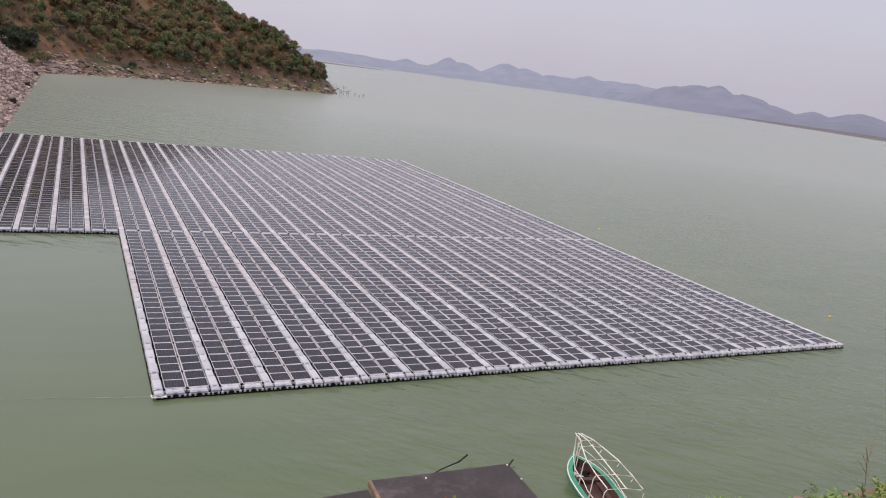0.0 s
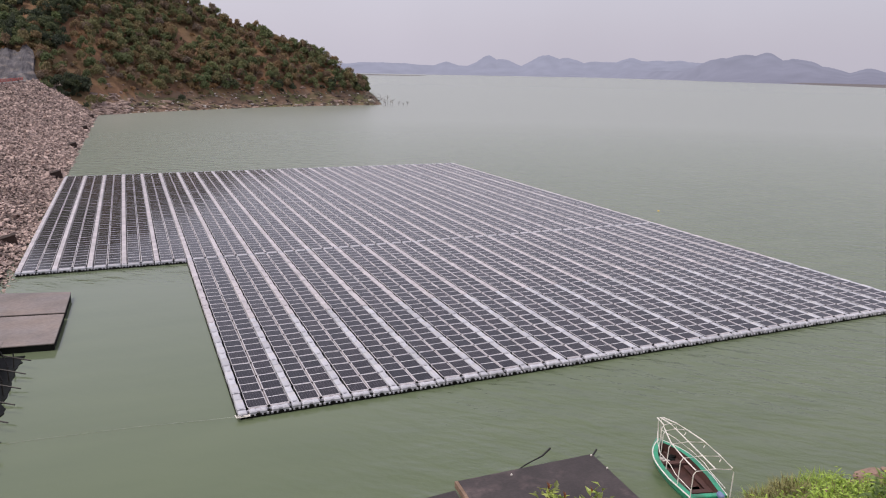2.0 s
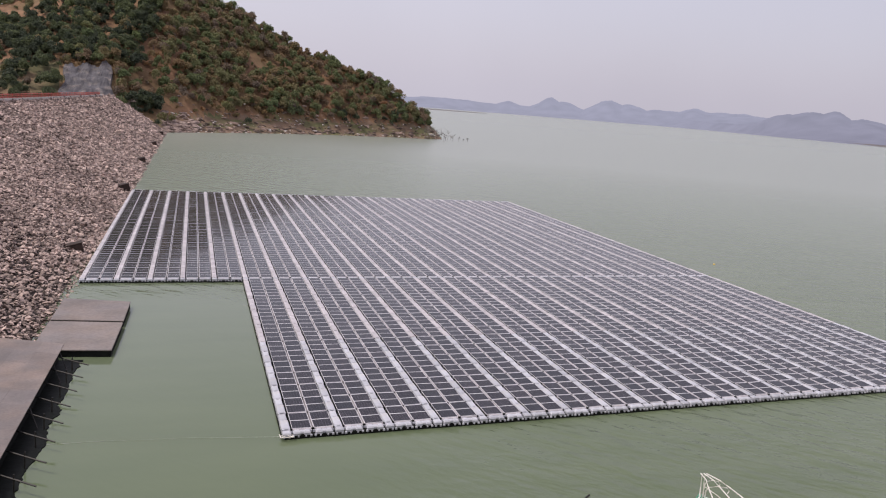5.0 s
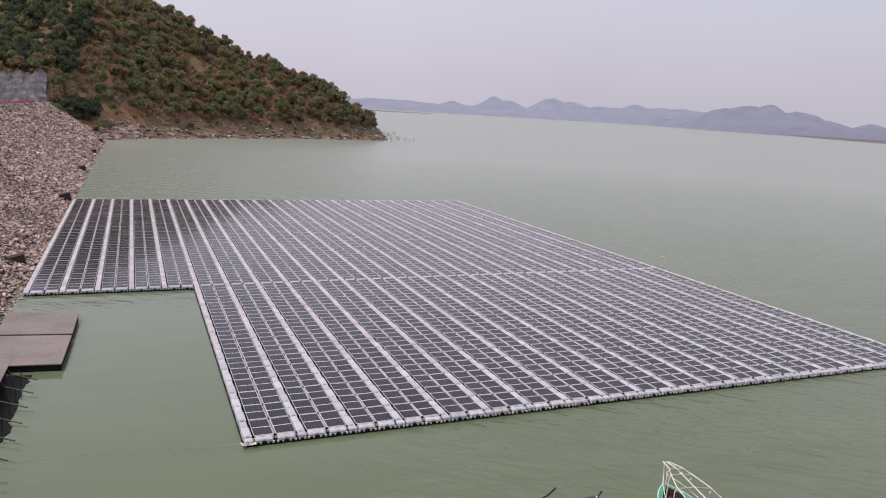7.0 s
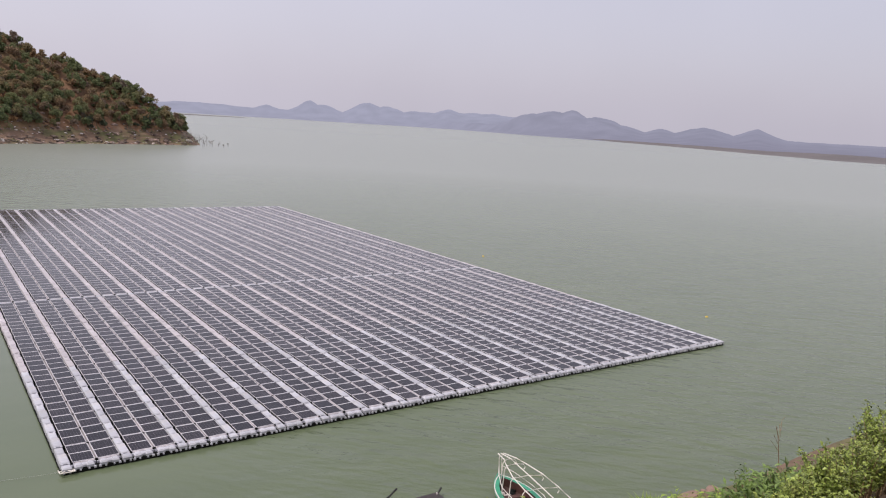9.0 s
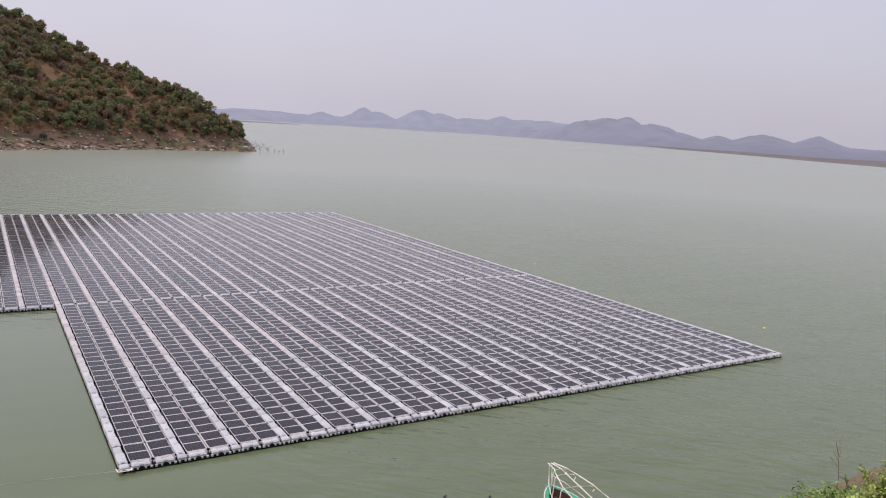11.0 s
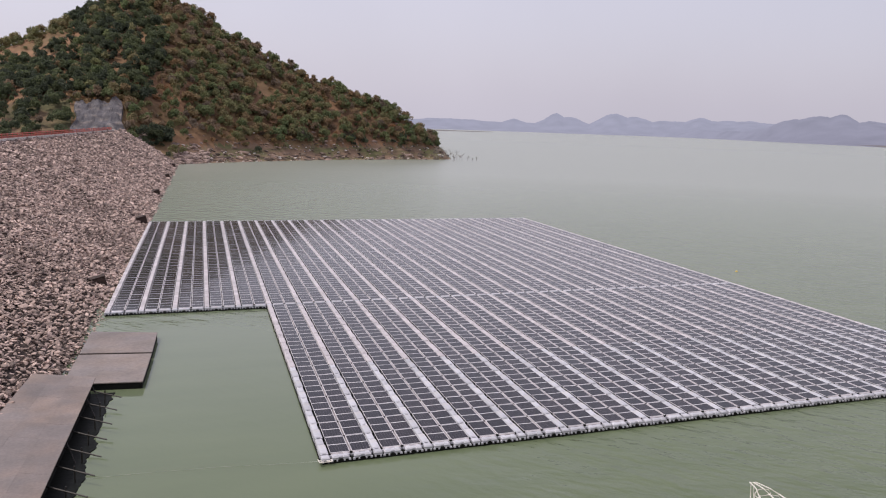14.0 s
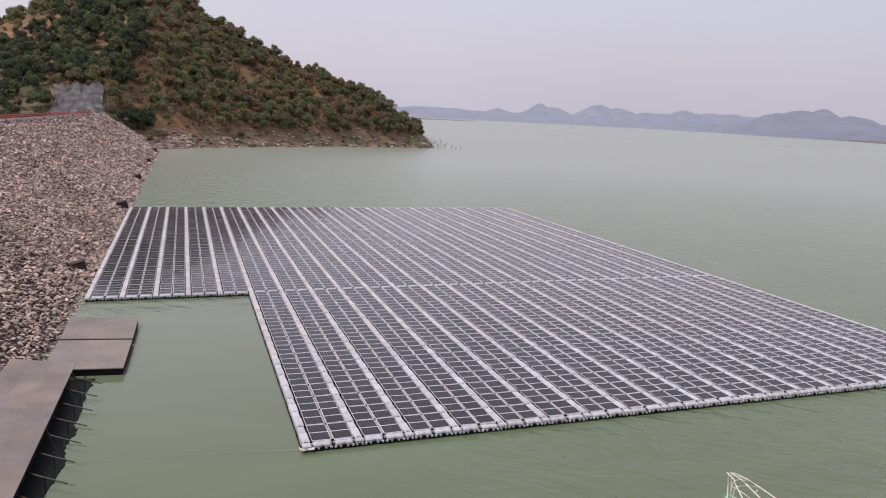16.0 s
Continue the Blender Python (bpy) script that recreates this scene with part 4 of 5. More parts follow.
    for y, w, z in tops:
        bm = bmesh.new()
        foot = sheer((y + length / 2) / length)
        if y < 2.2:
            tube(bm, [(-w + 0.06, y - 0.05, foot - 0.1), (aside - w, y, z - 0.2), (aside - w + 0.12, y, z - 0.03), (aside, y, z + 0.04), (aside + w - 0.12, y, z - 0.03), (aside + w, y, z - 0.2), (aside + w - 0.1, y - 0.05, foot - 0.1 if y < -2 else z - 0.3)], 0.026, 6)
        else:
            tube(bm, [(aside - w, y, z), (aside + w, y, z)], 0.02, 6)
        part("hoop", bm, WHITE_PIPE, b)
    for k in (-0.9, 0.08, 0.92):
        bm = bmesh.new()
        pts = [(aside + k * w, y, z + 0.03) for y, w, z in tops] + [(0.17 * k, 2.95, 2.02)]
        tube(bm, pts, 0.031, 6)
        part("roof_bar", bm, WHITE_PIPE, b)
    for side in (-1, 1):
        bm = bmesh.new()
        tube(bm, [(side * 0.84, -2.75, 0.92), (side * 0.9, -1.2, 0.95), (side * 0.88, -0.5, 1.1), (side * 0.85, 0.8, 1.1), (side * 0.5, 2.0, 1.25), (side * 0.12, 2.8, 1.35)], 0.02, 6)
        part("side_bar", bm, WHITE_PIPE, b)
    for dx in (-0.08, 0.08):
        bm = bmesh.new()
        tube(bm, [(dx, 2.93, 2.02), (dx, 2.9, 1.5), (dx, 2.75, sheer(0.97))], 0.022, 6)
        part("bow_post", bm, WHITE_PIPE, b)
    return b


bow, stern = Vector((19.28, -12.75)), Vector((17.6, -18.25))
mid = (bow + stern) / 2
boat(pose(mid.x, mid.y, -0.12, 0, 0, math.degrees(math.atan2(-(bow - stern).x, (bow - stern).y))))

# ---- rope, buoys ----
line = thing("mooring_line", "thin pale mooring line slack on the water", "rope")
bm = bmesh.new()
tube(bm, [(0.2, 0.1, 0.2), (-2.5, 0.9, 0.02), (-5, 1.35, 0.015), (-9.9, 1.8, 0.015), (-13.5, 1.9, 0.02)], 0.007, 5)
part("line", bm, ROPE, line)
for x, y in ((72.1, 50.0), (69.3, 8.5)):
    buoy = thing("buoy", "small yellow buoy floating in the lake", "buoy", "buoys", at=pose(x, y, 0))
    bm = bmesh.new()
    bmesh.ops.create_icosphere(bm, subdivisions=2, radius=0.15, matrix=Matrix.Diagonal((1.4, 1, 0.8, 1)))
    part("ball", bm, YELLOW, buoy, smooth=True)

# ---- the near bank ----
def toe_y(x):
    return float(np.interp(x, (-60, -16, 0, 14, 16, 18, 20, 30, 45, 60, 90), (-24, -24, -24, -22.5, -21.3, -19.6, -19.4, -20, -20.5, -18, -12)))


def bank_z(x, y):
    d = toe_y(x) - y
    if d < 0:
        return 0.35 * d
    lump = noise.fractal((x * 0.12, y * 0.12, 2.0), 1.0, 2.0, 4) * min(1.0, d * 0.2)
    z = min(17.75, 0.88 * d)
    far = max(0.0, x - 14) / 50
    return z * (1 - min(0.75, far)) + 0.5 * lump if z < 17.7 else 17.75


bank = thing("ground_bank", "dry reddish bank sloping down to the lake", "bank", kind="structure")
bm = bmesh.new()
xs, yy = np.linspace(-70, 110, 91), np.linspace(-110, -6, 80)
vs = [[bm.verts.new((x, y, bank_z(x, y))) for y in yy] for x in xs]
for a, b in zip(vs, vs[1:]):
    for j in range(len(a) - 1):
        bm.faces.new((a[j], b[j], b[j + 1], a[j + 1]))
part("soil", bm, BANK, bank, smooth=True)

# ---- shrubs, rock and rail on the near bank ----
def leafage(name, spots, size, mat, parent, seed, narrow=0.45, droop=0.3, label=""):
    """Folded leaves at the given places, each a keel and two halves."""
    r = np.random.default_rng(seed)
    v, f = [], []
    for p, out in spots:
        d = np.asarray(out, float) + r.normal(0, 0.45, 3) + (0, 0, -droop * 0.3)
        d /= np.linalg.norm(d)
        side = np.cross(d, (0, 0, 1.0) + r.normal(0, 0.25, 3))
        side /= np.linalg.norm(side) + 1e-9
        up = np.cross(side, d)
        s = size * r.uniform(0.6, 1.25)
        w = s * narrow
        a = np.asarray(p)
        tip = a + d * s - up * s * droop * 0.5
        m = a + d * s * 0.45 + up * s * 0.06
        k = len(v)
        v += [tuple(a), tuple(m + side * w * 0.5 + up * w * 0.18), tuple(tip), tuple(m - side * w * 0.5 + up * w * 0.18), tuple(m)]
        f += [(k, k + 1, k + 4), (k + 1, k + 2, k + 4), (k + 2, k + 3, k + 4), (k + 3, k, k + 4)]
    return link(name, joined(name, v, f, [mat]), parent, label)


def shrub(x, y, height, wide, stems, per_stem, size, mat, seed, label, narrow=0.45, category="shrub", group="shrubs on the bank", lean=0.5):
    r = np.random.default_rng(seed)
    z0 = bank_z(x, y) - 0.05
    ob = thing("shrub", label, category, group, at=pose(x, y, z0))
    spots, bm = [], bmesh.new()
    for _ in range(stems):
        a = r.uniform(0, math.tau)
        reach = wide * math.sqrt(r.uniform(0.02, 1))
        base = np.array((math.cos(a) * reach * 0.45, math.sin(a) * reach * 0.45, 0.0))
        base[2] = bank_z(x + base[0], y + base[1]) - z0
        tip = np.array((math.cos(a) * reach, math.sin(a) * reach, 0.0))
        tip[2] = max(0.15, bank_z(x + tip[0], y + tip[1]) - z0) + height * r.uniform(0.5, 1.0) * (1 - 0.35 * reach / wide)
        mid = (base + tip) / 2 + (0, 0, height * 0.12)
        tube(bm, [tuple(base - (0, 0, 0.1)), tuple(mid), tuple(tip)], 0.018, 4, 0.006)
        for _ in range(per_stem):
            t = r.uniform(0.25, 1.0) ** 0.7
            p = (1 - t) ** 2 * base + 2 * t * (1 - t) * mid + t * t * tip + r.normal(0, size * 0.5, 3)
            b = r.uniform(0, math.tau)
            spots.append((p, (math.cos(b), math.sin(b), lean)))
    part("stems", bm, DRY, ob)
    leafage("foliage", spots, size, mat, ob, seed + 1, narrow)
    return ob


# bright fine-leaved scrub low on the slope
for i, (x, y, h, w) in enumerate(((6.6, -30.6, 1.6, 1.3), (8.2, -30.2, 1.9, 1.5), (9.8, -30.8, 1.9, 1.5), (10.4, -29.0, 1.9, 1.4), (7.2, -32.0, 1.4, 1.3), (8.9, -32.2, 1.3, 1.4), (11.6, -30.6, 1.5, 1.4), (8.6, -28.8, 1.8, 1.4))):
    shrub(x, y, h + 0.1, w, 64, 50, 0.17, BUSH_A, 300 + i, "bright green fine-leaved shrub on the bank", 0.38)
# dark lance-leaved shrubs, higher
for i, (x, y, h, w) in enumerate(((9.0, -32.9, 1.9, 0.9), (10.2, -33.2, 1.7, 1.1), (9.6, -34.2, 1.2, 1.1), (8.4, -34.2, 1.2, 0.9), (12.4, -32.4, 1.2, 1.2))):
    shrub(x, y, h, w, 30, 24, 0.30, BUSH_B, 320 + i, "dark green shrub with long leaves on the bank", 0.36)
# yellow-green broad-leaved shrubs
for i, (x, y, h, w) in enumerate(((7.2, -35.3, 2.0, 0.6), (8.6, -35.4, 2.3, 0.9), (9.6, -36.2, 2.4, 1.1), (8.0, -36.6, 1.5, 0.9), (11.4, -35.6, 2.4, 1.1), (7.0, -36.4, 1.0, 0.8), (4.6, -36.1, 1.9, 0.3), (5.5, -36.5, 1.9, 0.6), (5.1, -36.8, 1.5, 0.7), (6.2, -36.9, 2.0, 0.8))):
    shrub(x, y, 0.82 * h, w, 30, 90, 0.105, BUSH_C, 340 + i, "yellow-green broad-leaved shrub on the bank", 0.62, lean=0.7)
# dry grass tufts by the boat
for i, (x, y) in enumerate(((18.9, -20.2), (19.8, -20.4), (18.2, -20.8), (20.6, -20.6), (17.4, -21.2), (19.2, -21.2), (20.4, -21.6), (18.4, -22.2), (16.9, -22.4), (21.8, -21.2), (16.5, -21.1), (17.1, -20.5), (17.8, -20.0), (17.4, -20.9))):
    r = np.random.default_rng(360 + i)
    tuft = thing("grass_tuft", "dry yellow-green grass tuft at the water's edge", "grass", "grass tufts", at=pose(x, y, bank_z(x, y) - 0.05))
    spots = []
    for _ in range(260):
        a, q = r.uniform(0, math.tau), 0.75 * math.sqrt(r.random())
        spots.append(((q * math.cos(a), q * math.sin(a), 0.0 + 0.5 * r.random()), (0.5 * math.cos(a), 0.5 * math.sin(a), 1.3)))
    leafage("turf", spots, 0.6, BUSH_A if i % 3 == 0 else DRY_GRASS, tuft, 361 + i, 0.06, 0.5)
# two leafy saplings in front of the lookout
for i, (x, y, tops) in enumerate(((-4.3, -36.6, ((-4.04, -36.98, 14.70), (-3.86, -37.06, 14.58), (-3.95, -36.9, 14.53))), (-3.3, -37.2, ((-3.62, -37.25, 14.70), (-3.5, -37.3, 14.57))))):
    z0 = bank_z(x, y)
    sap = thing("sapling", "thin sapling with green leaves and reddish shoots", "sapling", "saplings by the lookout", at=pose(x, y, z0))
    r = np.random.default_rng(380 + i)
    for tx, ty, tz in tops:
        top = np.array((tx - x, ty - y, tz - z0))
        bm = bmesh.new()
        tube(bm, [(0, 0, -0.1), tuple(top * (0.4, 0.4, 0.55)), tuple(top)], 0.02, 5, 0.008)
        part("stem", bm, DRY, sap)
        spots = []
        for k in range(130):
            t = 1 - 0.2 * r.random()
            a = r.uniform(0, math.tau)
            spots.append((top * (1, 1, t) + r.normal(0, 0.07, 3), (math.cos(a), math.sin(a), 0.9)))
        leafage("foliage", spots, 0.12, BUSH_C, sap, 390 + i, 0.45)
        leafage("shoot", [(top + (0, 0, 0.05), (0.2, 0.1 * k, 1.4)) for k in range(3)], 0.09, RED_LEAF, sap, 395 + i, 0.4, label="reddish young leaves")
# a tall dry stalk
stalk = thing("dry_stalk", "tall dry reddish-brown plant stalk", "plant", at=pose(15.7, -30.2, bank_z(15.7, -30.2)))
zt = 10.0 - bank_z(15.7, -30.2)
bm = bmesh.new()
tube(bm, [(0.3, 0.1, -0.1), (0.1, 0, zt * 0.5), (-0.15, 0, zt * 0.85), (-0.35, 0, zt)], 0.02, 5, 0.008)
part("stem", bm, DRY, stalk)
for k in range(5):
    bm = bmesh.new()
    z = zt * (0.62 + 0.07 * k)
    tube(bm, [(0, 0, z), (-0.3 + 0.12 * k, 0.1, z + 0.35), (-0.42 + 0.2 * k, 0.1, z + 0.42)], 0.010, 4, 0.006)
    part("twig", bm, DRY, stalk)
# flat boulders at the water's edge
for x, y, s, rz in ((23.3, -22.5, 0.18, 60), (21.9, -22.6, 0.15, 10), (22.4, -23.3, 0.2, 80), (24.6, -22.4, 0.5, 40), (27.5, -23.0, 0.6, 15), (32, -23.4, 0.7, 70), (47.5, -22.0, 1.6, 10), (51, -21.0, 1.4, 50)):
    boulder = thing("boulder", "flat pinkish-brown boulder on the bank", "boulder", "boulders on the bank", at=pose(x, y, bank_z(x, y) + 0.3 + 0.2 * s, 8, -6, rz))
    bm = bmesh.new()
    bmesh.ops.create_icosphere(bm, subdivisions=3, radius=s)
    for v in bm.verts:
        v.co *= 1 + 0.22 * noise.fractal(v.co * 1.1 + Vector((x, y, 0)), 1.0, 2.0, 4)
        v.co = Vector((v.co.x * 1.1, v.co.y * 0.75, max(-0.3, min(0.22, v.co.z * 0.5))))
    part("rock", bm, BOULDER, boulder)
slab = thing("boulder", "flat pinkish rock slab bridging a dark hollow", "boulder", "boulders on the bank", at=pose(22.6, -22.35, bank_z(22.6, -22.35) + 0.45, 6, -4, -10))
bm = bmesh.new()
bmesh.ops.create_icosphere(bm, subdivisions=3, radius=1.0)
for v in bm.verts:
    v.co *= 1 + 0.2 * noise.fractal(v.co * 1.2 + Vector((4, 9, 0)), 1.0, 2.0, 4)
    v.co = Vector((v.co.x * 0.68, v.co.y * 0.26, max(-0.09, min(0.08, v.co.z * 0.35))))
part("rock", bm, BOULDER, slab)
# the red handrail of the lookout's steps
rail = thing("handrail", "red-oxide painted steel pipe handrail", "handrail")
A0, A1 = Vector((-6.155, -43.115, 18.39)), Vector((-6.265, -43.055, 18.23))
along = (A1 - A0).normalized()
for drop in (0.0, 0.16):
    bm = bmesh.new()
    tube(bm, [A0 - along * 1.6 - Vector((0, 0, drop)), A1 + along * 0.3 - Vector((0, 0, drop))], 0.026, 14)
    part("pipe", bm, RED_PAINT, rail, smooth=True)
for k in (-1.5, 0.42):
    p = A0 + along * k
    bm = bmesh.new()
    tube(bm, [(p.x, p.y, p.z), (p.x, p.y, min(p.z - 0.6, bank_z(p.x, p.y) - 0.2))], 0.03, 10)
    part("post", bm, RED_PAINT, rail, smooth=True)

# ---- the floating solar array ----
UNIT, AISLE, PITCH = 3.12, 0.56, 2.5
NEAR_ROWS, FAR_ROWS, NEAR_UNITS, FAR_LEFT = 16, 29, 19, -5
PANEL_W, PANEL_L, PANEL_TILT = 1.15, 2.42, 0.7
SEAM = 0.15
FAR_START = 0.62 + NEAR_ROWS * PITCH + 0.55
DECK_Z = 0.42


def chamfered(x0, x1, y0, y1, z0, z1, c):
    """A box with its upper edges and upright corners cut: 24 triangles."""
    v = []
    for z, s in ((z0, 0), (z1 - c, 0), (z1, c)):
        v += [(x0 + s, y0 + s, z), (x1 - s, y0 + s, z), (x1 - s, y1 - s, z), (x0 + s, y1 - s, z)]
    f = [(3, 2, 1, 0), (8, 9, 10, 11)]
    for k in (0, 4):
        f += [(k + i, k + (i + 1) % 4, k + 4 + (i + 1) % 4, k + 4 + i) for i in range(4)]
    return v, f


def merge(*shapes):
    v, f = [], []
    for a, b in shapes:
        f += [tuple(i + len(v) for i in q) for q in b]
        v += list(a)
    return v, f


def plain(x0, x1, y0, y1, z0, z1):
    v = [(x, y, z) for z in (z0, z1) for x, y in ((x0, y0), (x1, y0), (x1, y1), (x0, y1))]
    return v, [(3, 2, 1, 0), (4, 5, 6, 7), (0, 1, 5, 4), (1, 2, 6, 5), (2, 3, 7, 6), (3, 0, 4, 7)]


def frame_shape(sign):
    """Panel frame, tilted a little down to the seam in the middle of its pair. sign 1: high on the +x side."""
    v, f = plain(0, PANEL_W, 0, PANEL_L, -0.035, 0)
    return tilt(v, sign), f


def tilt(v, sign):
    s = math.tan(radians(PANEL_TILT))
    return [(x, y, z + (s * x if sign > 0 else s * (PANEL_W - x))) for x, y, z in v]


def glass_shape(sign):
    e, h, s = 0.045, PANEL_L / 2, 0.022
    v, f = merge(plain(s, PANEL_W - s, e, h - 0.045, -0.01, 0.004), plain(s, PANEL_W - s, h + 0.045, PANEL_L - e, -0.01, 0.004))
    uv = []
    for q in f:
        for i in q:
            x, y, _ = v[i]
            uv.append(((x - e) / (PANEL_W - 2 * e) * 6, (y - e) / (PANEL_L - 2 * e) * 24))
    return tilt(v, sign), f, uv


WALK_L = merge(chamfered(0.02, AISLE - 0.04, 0.08, 1.39, 0.05, DECK_Z, 0.05), plain(0.04, 0.16, -0.04, 0.12, 0.1, DECK_Z - 0.035), plain(AISLE - 0.18, AISLE - 0.06, -0.04, 0.12, 0.1, DECK_Z - 0.035))
WALK_S = merge(chamfered(0.04, AISLE - 0.07, 0.06, 0.98, 0.05, DECK_Z - 0.012, 0.05), plain(0.06, 0.18, -0.08, 0.1, 0.1, DECK_Z - 0.04), plain(AISLE - 0.2, AISLE - 0.08, -0.08, 0.1, 0.1, DECK_Z - 0.04))
# a float at a panel's end: two rounded lobes, a waist, and lugs low down at both ends
END = merge(chamfered(0.07, 0.46, 0.05, 0.52, 0.21, DECK_Z - 0.01, 0.08), chamfered(PANEL_W - 0.46, PANEL_W - 0.07, 0.05, 0.52, 0.21, DECK_Z - 0.01, 0.08),
            chamfered(0.40, PANEL_W - 0.40, 0.13, 0.48, 0.24, DECK_Z - 0.03, 0.05),
            chamfered(-0.01, 0.12, -0.02, 0.10, 0.13, 0.25, 0.03), chamfered(0.31, 0.40, 0.0, 0.09, 0.12, 0.22, 0.03),
            chamfered(PANEL_W - 0.40, PANEL_W - 0.31, 0.0, 0.09, 0.12, 0.22, 0.03), chamfered(PANEL_W - 0.12, PANEL_W + 0.01, -0.02, 0.10, 0.13, 0.25, 0.03),
            plain(-0.05, 0.08, 0.40, 0.48, 0.22, 0.34), plain(PANEL_W - 0.08, PANEL_W + 0.05, 0.40, 0.48, 0.22, 0.34))
BAR = plain(0.02, PANEL_W - 0.02, 0.10, 0.20, 0.1, DECK_Z - 0.04)
SPINE = merge(plain(0.004, 0.036, 0.05, PITCH - 0.13, 0.1, DECK_Z - 0.015), plain(SEAM - 0.036, SEAM - 0.004, 0.05, PITCH - 0.13, 0.1, DECK_Z - 0.015))
KEEL = plain(0.08, PANEL_W - 0.05, 0.1, PITCH - 0.1, -0.15, 0.2)


def panel_places(units, rows, start):
    """(a, b, sign) of each panel's near corner, along and across the array."""
    return [(u * UNIT + AISLE + (0.055 if s < 0 else 0.055 + PANEL_W + SEAM), start + j * PITCH, s)
            for j in rows for u in units for s in (-1, 1)]


def place(a, b, z=0.0):
    return Matrix.Translation((a + SKEW * b, b, z))


array = thing("floating_solar_array", "floating array of dark solar panels on white plastic floats", "solar panels")
PANEL_Z = DECK_Z - 0.012
near_units, far_units = range(NEAR_UNITS), range(FAR_LEFT, NEAR_UNITS)
picked = panel_places(near_units, range(8), 0.62)
others = panel_places(near_units, range(8, NEAR_ROWS), 0.62) + panel_places(far_units, range(FAR_ROWS), FAR_START)
frames, glasses = {}, {}
for s in (-1, 1):
    fv, ff = frame_shape(s)
    frames[s] = joined("panel", skewed(fv).tolist(), ff, [ALU])
    gv, gf, uv = glass_shape(s)
    glasses[s] = joined("glass", skewed(gv).tolist(), gf, [CELLS], uv=uv)
wob = np.random.default_rng(3)


def settle():
    """A slight lean of its own for each panel."""
    return pose(0, 0, wob.normal(0, 0.003), wob.normal(0, 0.12), wob.normal(0, 0.2), 0)


for a, b, s in picked:
    ob = link("panel", frames[s], array)
    ob.matrix_basis = place(a, b, PANEL_Z) @ settle()
    link("glass", glasses[s], ob)
pv, pf, pi, puv = [], [], [], []
count = 0
for s in (-1, 1):
    mats = [np.array(place(a, b, PANEL_Z) @ settle()) for a, b, t in others if t == s]
    fv, ff = frame_shape(s)
    v, f = repeat(skewed(fv), ff, mats)
    pf += [tuple(i + count for i in q) for q in f]
    pi += [0] * len(f)
    puv.append(np.zeros((sum(len(q) for q in f), 2)))
    pv.append(v)
    count += len(v)
    gv, gf, uv = glass_shape(s)
    v, f = repeat(skewed(gv), gf, mats)
    pf += [tuple(i + count for i in q) for q in f]
    pi += [1] * len(f)
    puv.append(np.tile(np.array(uv), (len(mats), 1)))
    pv.append(v)
    count += len(v)
link("panel_field", joined("panel_field", np.concatenate(pv).tolist(), pf, [ALU, CELLS_FAR], pi, np.concatenate(puv)), array, kind="stuff")

# walkway floats: a long and a short one by turns
def aisle_spots():
    near = [(k * UNIT, 0.62 + j * PITCH + o, o) for k in range(NEAR_UNITS + 1) for j in range(NEAR_ROWS) for o in (0, 1.45)]
    far = [(k * UNIT, FAR_START + j * PITCH + o, o) for k in range(FAR_LEFT, NEAR_UNITS + 1) for j in range(FAR_ROWS) for o in (0, 1.45)]
    return near + far


walk_me = {0: joined("walkway_float", skewed(WALK_L[0]).tolist(), WALK_L[1], [FLOAT]), 1.45: joined("walkway_float", skewed(WALK_S[0]).tolist(), WALK_S[1], [FLOAT])}
rest = {0: [], 1.45: []}
for a, b, o in aisle_spots():
    if b < 0.62 + 7 * PITCH:
        ob = link("walkway_float", walk_me[o], array)
        ob.matrix_basis = place(a, b, wob.normal(0, 0.008))
    else:
        rest[o].append(np.array(place(a, b, wob.normal(0, 0.008))))
fl_v, fl_f, count = [], [], 0
for shape, mats in ((WALK_L, rest[0]), (WALK_S, rest[1.45])):
    v, f = repeat(skewed(shape[0]), shape[1], mats)
    fl_v.append(v)
    fl_f += [tuple(i + count for i in q) for q in f]
    count += len(v)
link("walkway", joined("walkway", np.concatenate(fl_v).tolist(), fl_f, [FLOAT_FAR]), array, kind="stuff")

# floats along the near edge, the joint of the two fields, and the outer ends
end_me = joined("edge_float", skewed(END[0]).tolist(), END[1], [FLOAT])
aisle_end = merge(chamfered(0.03, AISLE - 0.03, 0.06, 0.56, 0.21, DECK_Z - 0.02, 0.06), chamfered(0.06, 0.16, -0.01, 0.09, 0.12, 0.24, 0.03), chamfered(AISLE - 0.18, AISLE - 0.08, -0.01, 0.09, 0.12, 0.24, 0.03))
corner = joined("edge_float", skewed(aisle_end[0]).tolist(), aisle_end[1], [FLOAT])


def edge_row(b, units, last):
    for a, _, s in panel_places(units, (0,), 0):
        ob = link("edge_float", end_me, array)
        ob.matrix_basis = place(a - 0.02, b, wob.normal(0, 0.01)) @ pose(0, 0, 0, 0, 0, wob.normal(0, 0.8))
    for u in (*units, last):
        ob = link("edge_float", corner, array)
        ob.matrix_basis = place(u * UNIT, b, wob.normal(0, 0.01))


edge_row(0.0, near_units, NEAR_UNITS)
edge_row(FAR_START - 0.58, far_units, NEAR_UNITS)
edge_row(FAR_START + FAR_ROWS * PITCH - 0.05, far_units, NEAR_UNITS)

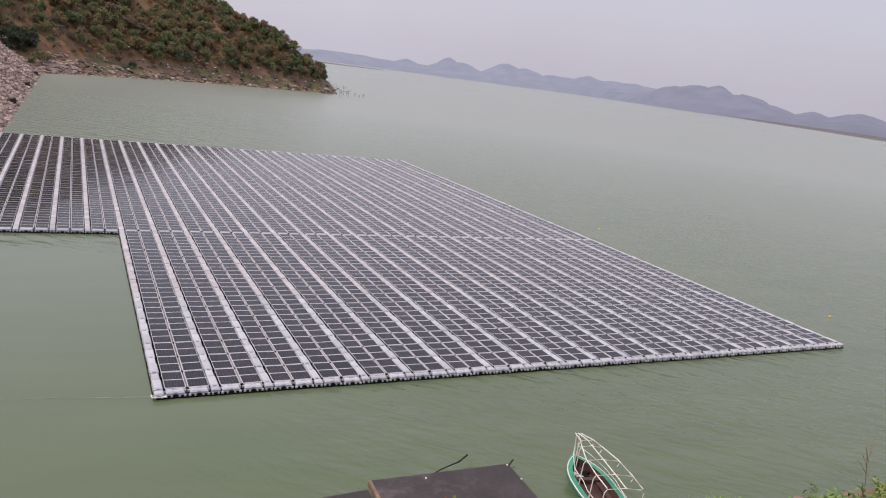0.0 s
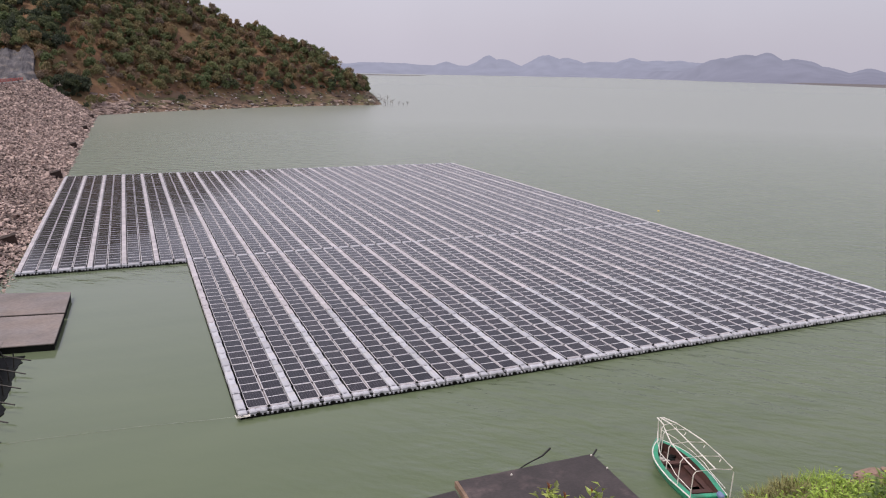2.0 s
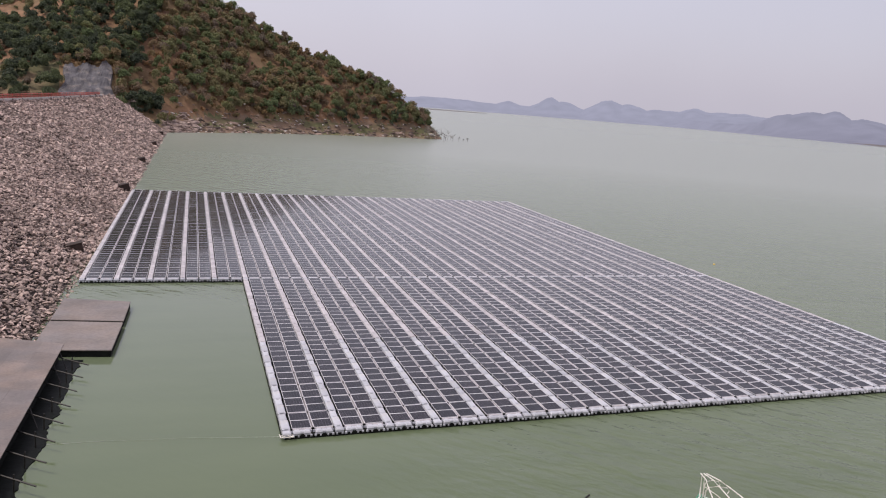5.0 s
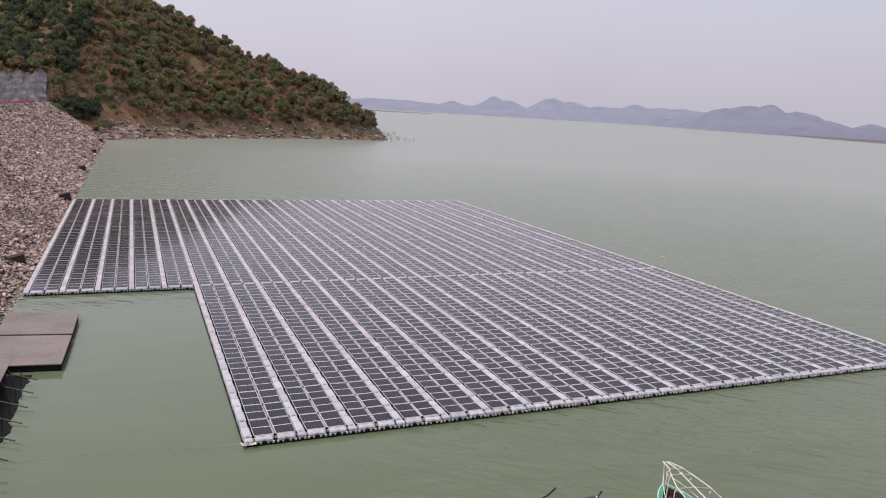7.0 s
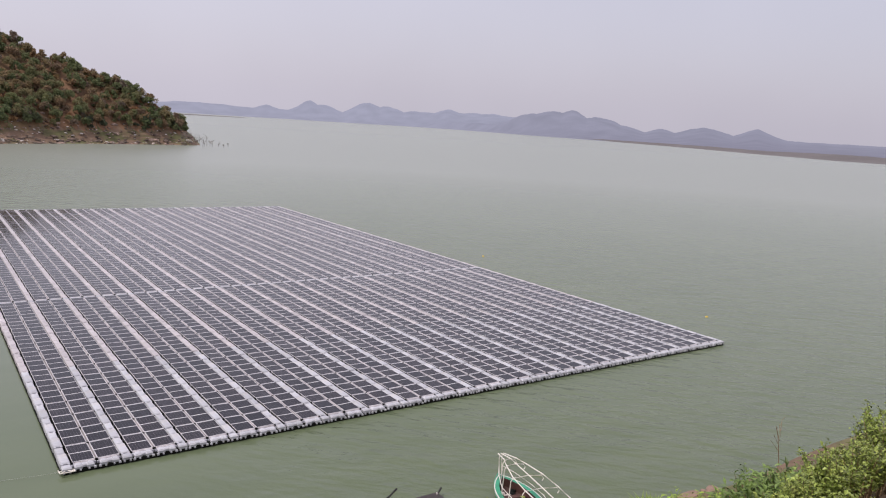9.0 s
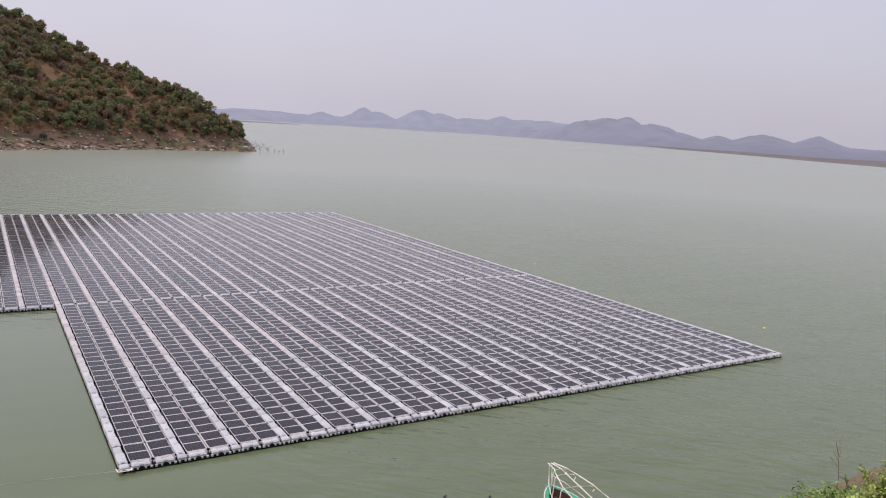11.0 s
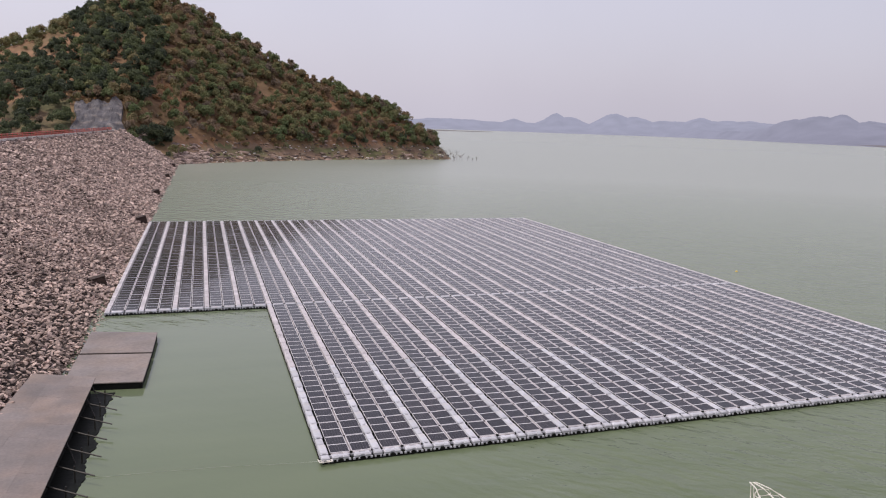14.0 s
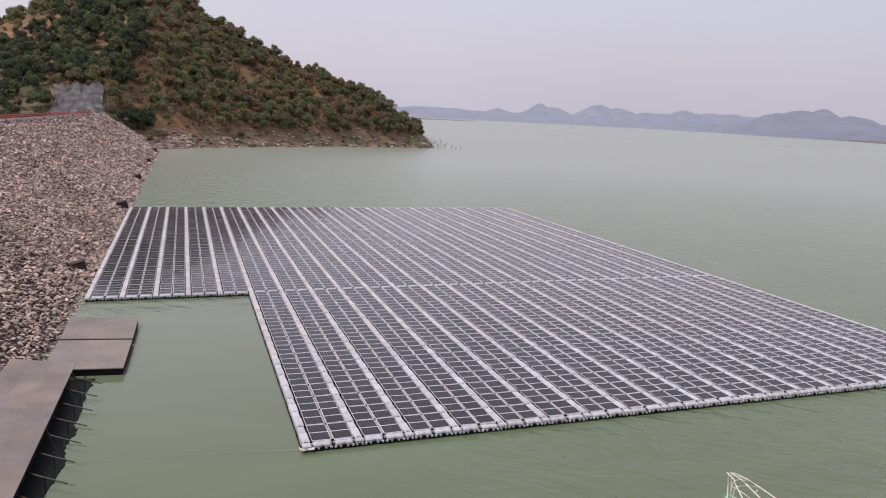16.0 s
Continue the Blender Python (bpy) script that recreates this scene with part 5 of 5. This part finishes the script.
# bars between panels, seam pads, and black support floats that double as the shade underneath
every = picked + others
v1, f1 = repeat(skewed(BAR[0]), BAR[1], [np.array(place(a, b - 0.2)) for a, b, s in every])
v2, f2 = repeat(skewed(SPINE[0]), SPINE[1], [np.array(place(a + PANEL_W, b)) for a, b, s in every if s < 0])
link("float_lattice", joined("float_lattice", np.concatenate([v1, v2]).tolist(), f1 + [tuple(i + len(v1) for i in q) for q in f2], [FLOAT_FAR]), array, kind="stuff")
v, f = repeat(skewed(KEEL[0]), KEEL[1], [np.array(place(a, b)) for a, b, s in every])
v2, f2 = merge(*[(skewed(plain(u0 * UNIT + SKEW * b, NEAR_UNITS * UNIT + AISLE - 0.05 + SKEW * b, 0.08, 0.64, -0.15, 0.19)[0]) + (0, b, 0), plain(0, 1, 0, 1, 0, 1)[1])
                 for b, u0 in ((0.0, 0.03), (FAR_START - 0.58, FAR_LEFT + 0.03))])
v2 = np.array(v2)
v3, f3 = repeat(skewed(plain(-0.02, AISLE + 0.1, 0.0, PITCH, -0.15, 0.1)[0]), plain(0, 1, 0, 1, 0, 1)[1], [np.array(place(a, b)) for a, b, o in aisle_spots() if o == 0])
link("support_raft", joined("support_raft", np.concatenate([v, v2, v3]).tolist(),
     f + [tuple(i + len(v) for i in q) for q in f2] + [tuple(i + len(v) + len(v2) for i in q) for q in f3], [BLACK]), array, "black support floats under the panels, also standing in for the shade there", "stuff")

# black blocks standing in for shaded gaps where floats meet, along the edges and the aisles
GAP_BLOCK = plain(-0.035, 0.035, -0.05, 0.05, 0.2, DECK_Z + 0.008)
gap_blocks = [np.array(place(a + o, b)) for b, us in ((0.56, near_units), (FAR_START - 0.04, far_units)) for a, _, s in panel_places(us, (0,), 0) for o in (-0.03, PANEL_W + 0.03)]
gap_blocks += [np.array(place(a + o, b - 0.06)) for a, b, s in picked for o in ((-0.03,) if s < 0 else (PANEL_W + 0.03,))]
gap_blocks += [np.array(place(a + PANEL_W + SEAM / 2, b - 0.06)) for a, b, s in every if s < 0]
v, f = repeat(skewed(GAP_BLOCK[0]), GAP_BLOCK[1], gap_blocks)
link("joint_hardware", joined("joint_hardware", v.tolist(), f, [BLACK]), array, kind="stuff")

# open white bracket on the near corner, where the mooring line is made fast
bm = bmesh.new()
for p, q in (((-0.12, -0.16), (0.62, -0.16)), ((-0.12, -0.16), (-0.12, 0.3)), ((0.62, -0.16), (0.62, 0.1)), ((-0.12, 0.12), (0.62, 0.12)), ((-0.12, -0.16), (0.25, 0.12)), ((0.62, -0.16), (0.25, 0.12))):
    tube(bm, [(*p, 0.24), (*q, 0.24)], 0.028, 6)
part("corner_bracket", bm, WHITE_PIPE, array, "white welded corner bracket")
